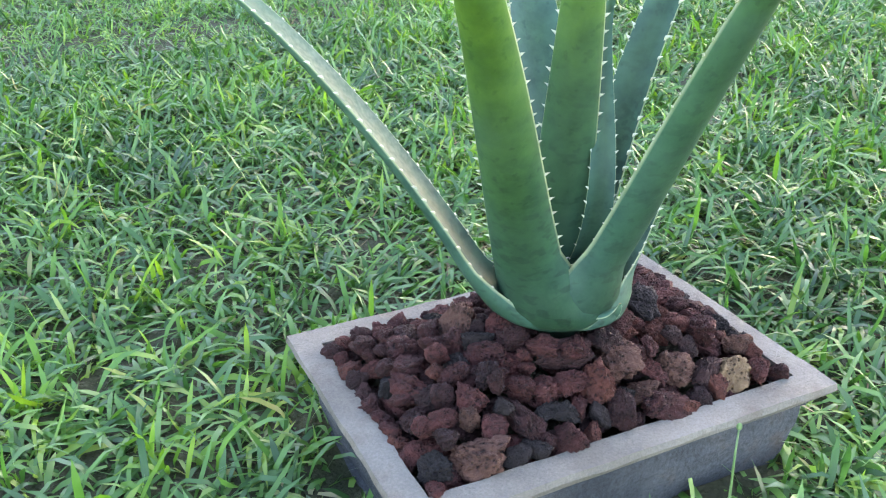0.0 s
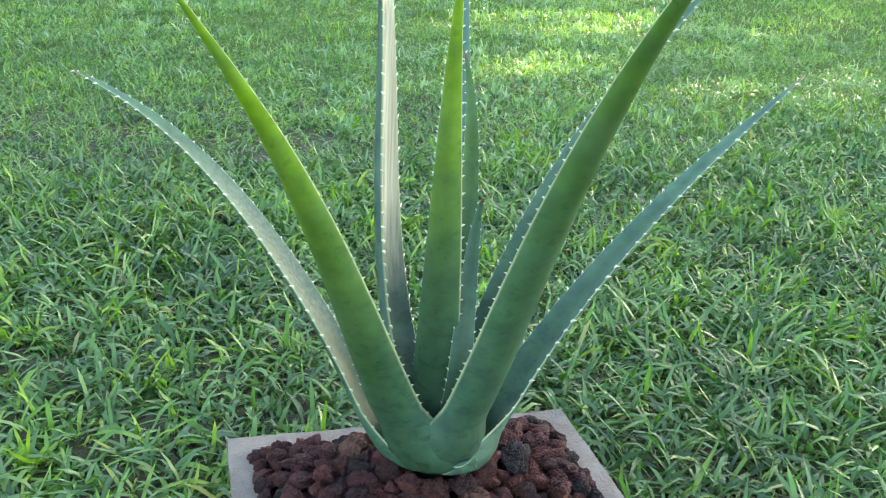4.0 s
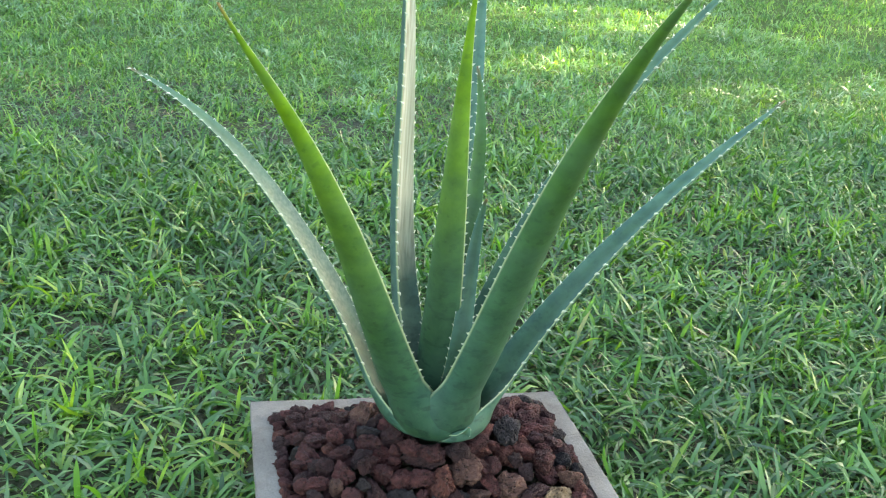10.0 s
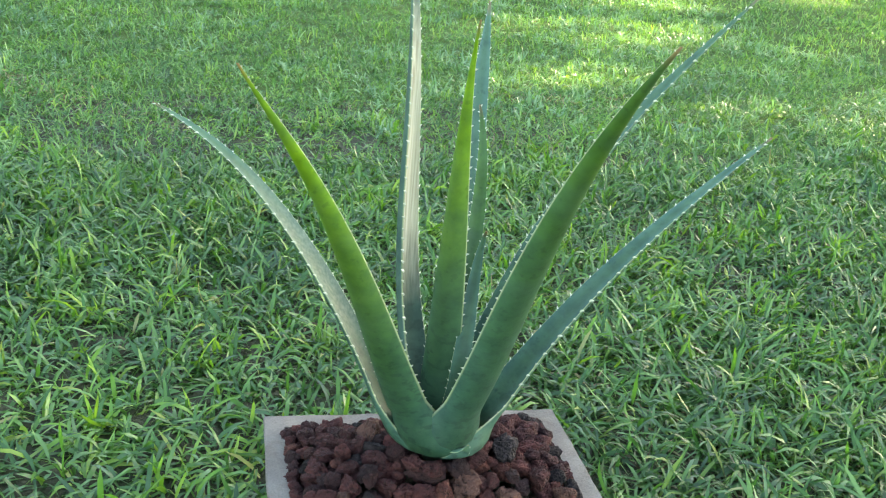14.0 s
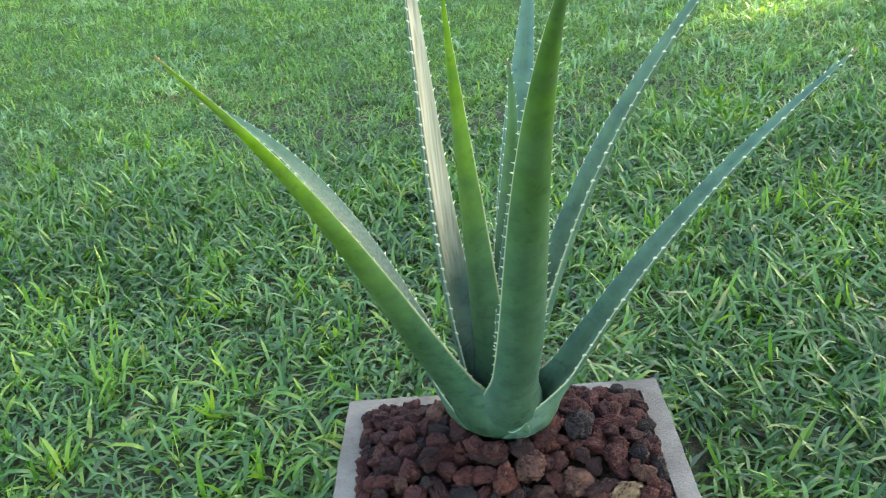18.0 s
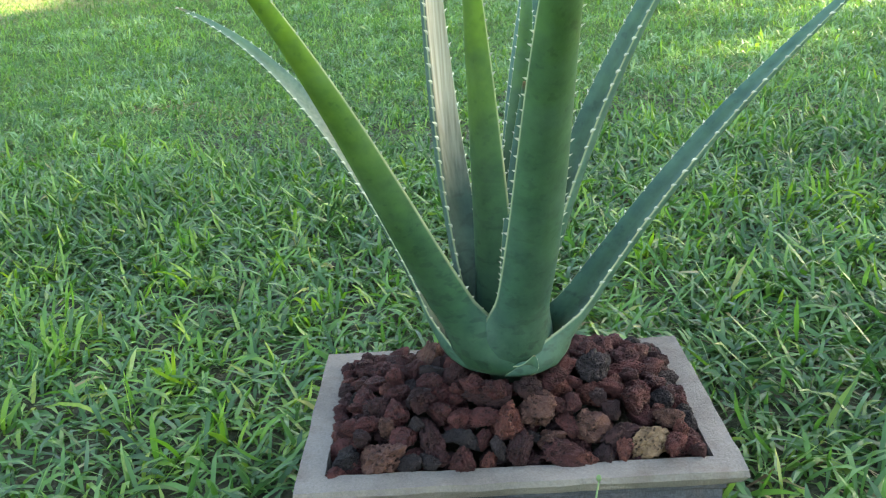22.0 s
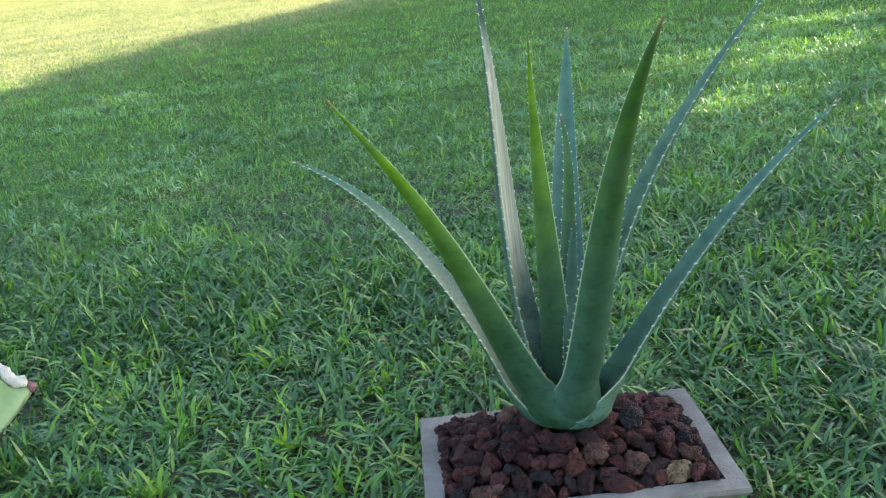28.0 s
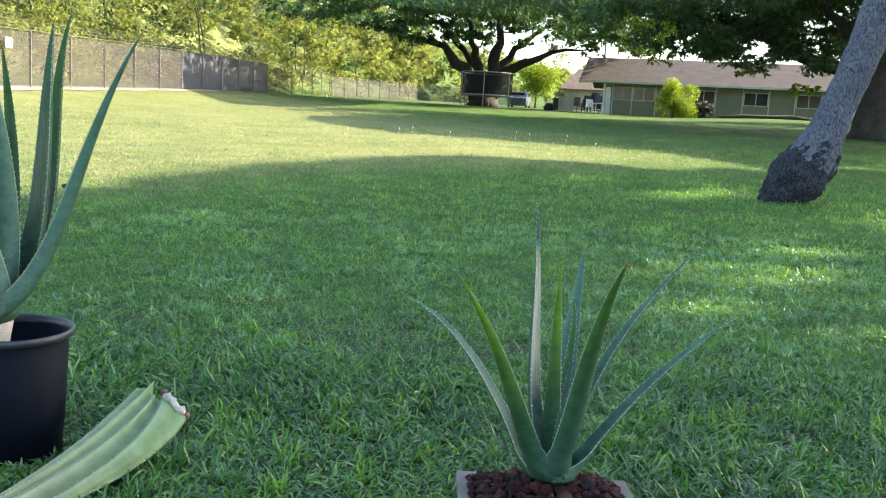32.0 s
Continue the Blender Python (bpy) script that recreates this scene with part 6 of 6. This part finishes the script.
# ---------------------------------------------------------------- house
def house():
    L, R = Vector((11.6, 70.0, 0)), Vector((30.5, 64.5, 0))
    along = (R - L).length
    rz = math.degrees(math.atan2(R.y - L.y, R.x - L.x))
    h = thing("house", (L.x, L.y, 2.0), "single-storey sage green house with a brown gabled roof", "house", rz=rz)
    W, D = along, 8.5
    part("wall", box(0.95, W, 0, D, -0.6, 2.52), M_WALL, h)
    z = 2.50
    bm = bmesh.new()
    ov, rise = 0.7, 2.05
    prof = [(-ov, z - 0.02), (D / 2, z + rise), (D + ov, z - 0.02), (D + ov, z - 0.2), (D / 2, z + rise - 0.22), (-ov, z - 0.2)]
    a = [bm.verts.new((-0.9, y, q)) for y, q in prof]
    b = [bm.verts.new((W + 0.9, y, q)) for y, q in prof]
    for k in range(6):
        bm.faces.new((a[k], b[k], b[(k + 1) % 6], a[(k + 1) % 6]))
    bm.faces.new(a)
    bm.faces.new(b[::-1])
    bmesh.ops.recalc_face_normals(bm, faces=bm.faces[:])
    part("roof", bm, M_ROOF, h, "brown shingle gable roof")
    part("fascia", box(-0.92, W + 0.92, -ov - 0.05, -ov - 0.005, z - 0.17, z - 0.03), M_FRAME, h, "pale eaves board")
    bm = bmesh.new()
    for x in (0.93,):
        v = [bm.verts.new(p) for p in ((x, 0, 2.52), (x, D, 2.52), (x, D / 2, z + rise - 0.25))]
        bm.faces.new(v)
        v2 = [bm.verts.new((p.co.x + 0.15, p.co.y, p.co.z)) for p in v]
        bm.faces.new(v2[::-1])
        for k in range(3):
            bm.faces.new((v[k], v[(k + 1) % 3], v2[(k + 1) % 3], v2[k]))
    part("gable", bm, M_WALL, h)
    part("corner_board", box(0.90, 1.06, -0.05, -0.003, -0.6, 2.3), M_TRIM, h)
    part("door", box(1.10, 1.48, -0.06, -0.004, 0.0, 2.05), M_TRIM, h, "white side door")
    for x, w in ((1.70, 1.40), (3.14, 1.62), (7.50, 1.62), (11.14, 1.72), (14.78, 1.68)):
        win = part("window", box(x, x + w, -0.05, -0.002, 1.12, 2.1), M_FRAME, h, "pale framed sliding window")
        for k in (0, 1):
            px = x + 0.06 + k * (w - 0.06) / 2
            part("pane", box(px, px + (w - 0.18) / 2, -0.062, -0.051, 1.18, 2.04), M_GLASS, win)
    for x in (1.58, 3.04, 4.80, 7.40, 9.14, 11.04, 12.88, 14.68, 16.48, 18.6):
        part("batten", box(x, x + 0.08, -0.04, -0.004, -0.6, 2.3), M_FRAME, h)
    return h


house()
h2 = thing("house", (13.2, 96.0, 2.1), "small tan-roofed house behind the first one", "house", rz=-14)
part("wall", box(0, 8, 0, 7, -0.6, 2.8), M_CREAM, h2)
bm = bmesh.new()
a = [bm.verts.new(p) for p in ((-0.6, -0.6, 2.7), (8.6, -0.6, 2.7), (8.6, 7.6, 2.7), (-0.6, 7.6, 2.7), (0.9, 3.5, 5.0), (7.0, 3.5, 5.0))]
for q in ((0, 1, 5, 4), (1, 2, 5), (2, 3, 4, 5), (3, 0, 4), (3, 2, 1, 0)):
    bm.faces.new([a[i] for i in q])
part("roof", bm, M_TILE, h2, "sunlit tan hipped roof")
part("window", box(0.6, 1.6, -0.05, -0.003, 1.0, 1.9), M_GLASS, h2)
# dark panel added on the wall to paint the dim gap behind the porch
part("garage_door", box(2.0, 5.4, -0.05, -0.003, -0.3, 2.1), M_DARK, h2, "dark panel standing in for the shaded gap by the porch")

# small palm far behind the roof
pf = thing("palm_tree", (18.4, 104.0, ground_at(18.4, 104.0)), "small pale palm seen over the house roof", "palm tree")
part("trunk", tube([(0, 0, -0.1), (0.1, 0, 4.0), (0.0, 0, 8.4)], [0.16, 0.13, 0.10], 8), M_PALM, pf, smooth=True)
for k in range(13):
    a = 2 * math.pi * k / 13 + 0.2
    lift = 0.9 if k % 2 else 0.2
    fr = bezier(((0, 0, 8.3), (0.5 * math.cos(a), 0.5 * math.sin(a), 8.8 + lift), (1.1 * math.cos(a), 1.1 * math.sin(a), 8.9 + lift), (1.6 * math.cos(a), 1.6 * math.sin(a), 8.1 + lift)), 9)
    bm = tube(fr, [0.03 - 0.003 * i for i in range(9)], 5)
    for i in range(1, 9):
        T = (fr[i] - fr[i - 1]).normalized()
        S = T.cross(Vector((0, 0, 1))).normalized()
        for sg in (-1, 1):
            bm.faces.new((bm.verts.new(fr[i]), bm.verts.new(fr[i] + T * 0.08), bm.verts.new(fr[i] + S * sg * 0.28 + T * 0.2 + Vector((0, 0, -0.2)))))
    part("frond", bm, M_WOODS, pf)

# dark mulch edging along the foot of the house
bm = tube([(19.4, 63.4, 0), (21.0, 63.0, 0), (22.6, 62.4, 0), (24.2, 62.0, 0), (26.0, 61.4, 0)], [0.15, 0.3, 0.28, 0.3, 0.15], 14, rough=0.2, seed=12)
for v in bm.verts:
    v.co.z = max(v.co.z, -0.1) + ground_at(v.co.x, v.co.y)
edging = part("garden_edging", bm, M_SOIL, None, smooth=True)
tagged(edging, "low dark mulch bed along the foot of the house", "garden bed")

# porch things beside the house
z0 = ground_at(10.6, 69)


def garden_chair(x, y, rz, mat, label):
    ch = thing("garden_chair", (x, y, z0), label, "chair", group="porch things", rz=rz)
    part("seat", box(-0.28, 0.28, -0.28, 0.26, 0.42, 0.46), mat, ch, bevel=0.01)
    for k in range(5):
        part("back_slat", box(-0.27 + 0.115 * k, -0.19 + 0.115 * k, 0.25, 0.28, 0.463, 0.92), mat, ch)
    part("top_rail", box(-0.29, 0.29, 0.24, 0.29, 0.923, 1.0), mat, ch, bevel=0.01)
    for sx in (-0.29, 0.29):
        part("armrest", box(sx - 0.035, sx + 0.035, -0.28, 0.238, 0.66, 0.69), mat, ch, bevel=0.006)
        for sy in (-0.25, 0.21):
            part("leg", box(sx - 0.025, sx + 0.025, sy - 0.025, sy + 0.025, 0.0, 0.657), mat, ch)


garden_chair(11.30, 67.9, 20, M_TRIM, "white plastic garden chair with a slatted back on the porch")
garden_chair(10.75, 68.6, -60, M_DARK, "dark garden chair beside the white one on the porch")
grill = thing("barbecue_grill", (11.75, 68.8, z0), "dark barbecue grill with a cover on the porch", "grill", group="porch things")
part("cover", lathe([(0.46, 0.35), (0.50, 0.8), (0.42, 1.25), (0.26, 1.52), (0.02, 1.56)], 16), M_DARK, grill, smooth=True)
for k in range(3):
    a = 2.1 * k
    part("leg", tube([(0.35 * math.cos(a), 0.35 * math.sin(a), 0), (0.25 * math.cos(a), 0.25 * math.sin(a), 0.6)], [0.03, 0.03], 6), M_DARK, grill)
bin_ = thing("rubbish_bin", (9.55, 74.0, ground_at(9.55, 74.0)), "dark wheeled rubbish bin near the porch", "bin", group="porch things")
part("body", box(-0.3, 0.3, -0.35, 0.35, 0.05, 0.92), M_DARK, bin_, bevel=0.03)
part("lid", box(-0.33, 0.33, -0.39, 0.38, 0.923, 1.0), M_DARK, bin_, bevel=0.02)
heap_ = thing("covered_heap", (9.0, 74.5, ground_at(9.0, 74.5)), "low dark covered heap beside the bin", "heap", group="porch things")
part("cover", lathe([(0.42, 0.0), (0.46, 0.2), (0.34, 0.48), (0.1, 0.6), (0.02, 0.6)], 12), M_DARK, heap_, smooth=True)
shed = thing("screen_wall", (10.28, 71.2, z0), "pale grey porch screen panel beside the house", "screen")
part("panel", box(-0.20, 0.20, -0.04, 0.04, 0.0, 1.55), M_FRAME, shed, bevel=0.01)
gate = thing("wooden_gate", (9.75, 72.0, ground_at(9.75, 72.0)), "low weathered wooden gate beside the porch", "gate")
for k in range(4):
    part("board", box(-0.34 + 0.17 * k, -0.19 + 0.17 * k, -0.02, 0.02, 0.03, 1.12), M_FRAME, gate, bevel=0.006)
part("rail", box(-0.36, 0.34, 0.021, 0.06, 0.85, 0.95), M_FRAME, gate)

tb = thing("patio_table", (11.62, 66.9, z0), "small white patio table beside the chairs", "table", group="porch things")
part("tabletop", box(-0.42, 0.42, -0.3, 0.3, 0.70, 0.74), M_TRIM, tb, bevel=0.008)
part("shelf", box(-0.36, 0.36, -0.24, 0.24, 0.25, 0.28), M_TRIM, tb)
for sx in (-0.38, 0.38):
    for sy in (-0.26, 0.26):
        part("leg", box(sx - 0.03, sx + 0.03, sy - 0.03, sy + 0.03, 0.0, 0.697), M_TRIM, tb)

# whitish weed heads out on the lawn
M_FLUFF = blotchy("whitish seed fluff", (0.55, 0.55, 0.48), (0.75, 0.74, 0.66), 40, 0.8, 0)
for i, (wx, wy, wh) in enumerate(((-1.1, 20.1, 0.13), (-0.8, 20.6, 0.15), (1.7, 20.7, 0.17), (2.0, 20.5, 0.15), (2.9, 20.5, 0.16), (3.2, 18.2, 0.12), (0.1, 20.2, 0.11), (-2.2, 19.0, 0.12))):
    wz = ground_at(wx, wy)
    wd = thing("weed", (wx, wy, wz), "tall grass weed with a whitish seed head", "weed", group="weeds on the lawn")
    part("stem", tube([(0, 0, -0.01), (0.01, 0, wh * 0.6), (0.02, 0, wh)], [0.004, 0.004, 0.003], 6), M_STEM, wd)
    bm = bmesh.new()
    bmesh.ops.create_icosphere(bm, subdivisions=2, radius=0.013)
    for v in bm.verts:
        v.co *= 1 + 0.3 * noise.noise(v.co * 90 + Vector((i, 0, 0)))
        v.co.z = v.co.z * 2.2 + wh + 0.02
        v.co.x += 0.02
    part("seed_head", bm, M_FLUFF, wd, "whitish seed head", smooth=True)

# ---------------------------------------------------------------- trampoline
tz = ground_at(3.55, 69.5)
tr = thing("trampoline", (3.55, 69.5, tz), "round trampoline with a black safety net under the tree", "trampoline")
part("bed", lathe([(1.85, 0.86), (1.9, 0.9), (1.85, 0.93), (0.02, 0.92)], 40), M_DARK, tr)
bm = bmesh.new()
lo = [bm.verts.new((1.95 * math.cos(2 * math.pi * k / 40), 1.95 * math.sin(2 * math.pi * k / 40), 0.92)) for k in range(40)]
hi = [bm.verts.new((1.98 * math.cos(2 * math.pi * k / 40), 1.98 * math.sin(2 * math.pi * k / 40), 2.55 + 0.06 * math.cos(k))) for k in range(40)]
for k in range(40):
    bm.faces.new((lo[k], lo[(k + 1) % 40], hi[(k + 1) % 40], hi[k]))
part("net", bm, M_NET, tr, "black mesh safety net")
for k in range(6):
    a = 2 * math.pi * (k + 0.35) / 6
    c, s = 2.03 * math.cos(a), 2.03 * math.sin(a)
    part("pole", tube([(c, s, 0.0), (c, s, 2.6)], [0.03, 0.03], 8), M_STEEL, tr)
part("frame", lathe([(1.96, 0.84), (2.0, 0.84), (2.02, 0.89), (2.0, 0.94), (1.96, 0.94)], 40, closed=True), M_STEEL, tr, "steel frame ring")

part("top_rail", lathe([(1.97, 2.53), (2.01, 2.53), (2.02, 2.57), (1.99, 2.60), (1.96, 2.57)], 40, closed=True), M_STEEL, tr, "pale tube round the top of the net")

# parked car far off
cz = ground_at(7.2, 84)
car = thing("car", (7.4, 84.0, cz), "dark parked car beyond the trampoline", "car", rz=78)
bm = bmesh.new()
prof = [(-2.1, 0.20), (-2.12, 0.8), (-1.5, 0.95), (-0.9, 1.42), (0.7, 1.45), (1.4, 0.95), (2.12, 0.85), (2.1, 0.20)]
a = [bm.verts.new((x, -0.85, z)) for x, z in prof]
b = [bm.verts.new((x, 0.85, z)) for x, z in prof]
for k in range(8):
    bm.faces.new((a[k], a[(k + 1) % 8], b[(k + 1) % 8], b[k]))
bm.faces.new(a[::-1])
bm.faces.new(b)
part("body", bm, M_CAR, car, bevel=0.04)
part("windscreen", box(-1.30, -1.27, -0.62, 0.62, 1.0, 1.30), M_GLASS, car)
part("window", box(-0.9, 0.95, -0.875, -0.853, 0.98, 1.34), M_GLASS, car)
for sx in (-1.3, 1.3):
    for sy in (-0.8, 0.8):
        w = part("wheel", lathe([(0.25, -0.1), (0.33, -0.08), (0.33, 0.08), (0.25, 0.1)], 18), M_DARK, car)
        w.matrix_local = pose(sx, sy, 0.33, 90, 0, 0)


# ---------------------------------------------------------------- fence
def fence(points, gap, height, label, barbed):
    x0, y0 = points[0]
    f = thing("fence", (x0, y0, 0), label, "fence")
    tops = []
    posts = []
    for (ax, ay), (bx, by) in zip(points, points[1:]):
        n = max(1, round(math.hypot(bx - ax, by - ay) / gap))
        posts += [(ax + (bx - ax) * k / n, ay + (by - ay) * k / n) for k in range(n)]
    posts.append(points[-1])
    for x, y in posts:
        z = ground_at(x, y)
        part("post", tube([(x - x0, y - y0, z - 0.1), (x - x0, y - y0, z + height)], [0.03, 0.03], 8), M_POST, f)
        tops.append((x - x0, y - y0, z))
    for (ax, ay, az), (bx, by, bz) in zip(tops, tops[1:]):
        d = Vector((bx - ax, by - ay, 0)).normalized()
        o = Vector((-d.y, d.x, 0)) * 0.05
        bm = bmesh.new()
        q = [Vector((ax, ay, az + 0.05)), Vector((bx, by, bz + 0.05)), Vector((bx, by, bz + height - 0.1)), Vector((ax, ay, az + height - 0.1))]
        bm.faces.new([bm.verts.new(p + o) for p in q])
        part("screen_panel", bm, M_LINK if 64.0 < y0 + ay < 83.5 else M_SCREEN_SHADED if 48.9 < y0 + ay < 64.1 else M_SCREEN, f)
    part("rail", tube([(x, y, z + height - 0.02) for x, y, z in tops], [0.012] * len(tops), 6), M_POST, f)
    if barbed:
        for k in range(3):
            part("barbed_wire", tube([(x - 0.12 * (k + 1), y, z + height + 0.12 * (k + 1)) for x, y, z in tops], [0.0045] * len(tops), 4), M_POST, f)
    return f


fence([(-16.6, 22.0), (-15.6, 34.0), (-14.2, 50.0), (-9.8, 83.0)], 3.0, 2.15, "tall chain-link fence with grey privacy cloth and barbed wire", True)
fence([(-9.8, 84.5), (-2.4, 108.0), (9.0, 112.0)], 3.0, 1.85, "distant pale screened fence", False)
sg = thing("sign", (-15.66, 32.15, ground_at(-15.6, 32.15)), "plain white sign plate on the fence", "sign")
part("plate", box(0.06, 0.09, -0.27, 0.27, 1.42, 1.78), M_TRIM, sg, bevel=0.005)
# bare earth strip along the foot of the fence
sv, sf = [], []
for k in range(30):
    y = 20 + 40 * k / 29
    xm = -16.6 + (y - 22) * (1.0 / 12) if y < 34 else -15.6 + (y - 34) * (1.4 / 16)
    for dx in (-1.0, 0.9 + 0.25 * math.sin(k * 1.7)):
        sv.append((xm + dx, y, ground_at(xm + dx, y) + 0.03))
sf = [(2 * k, 2 * k + 1, 2 * k + 3) for k in range(29)] + [(2 * k, 2 * k + 3, 2 * k + 2) for k in range(29)]
strip = new("dirt_strip", mesh_np("dirt_strip", sv, sf, M_DIRT, True))
tagged(strip, "pale bare earth along the fence", "earth", kind="structure")
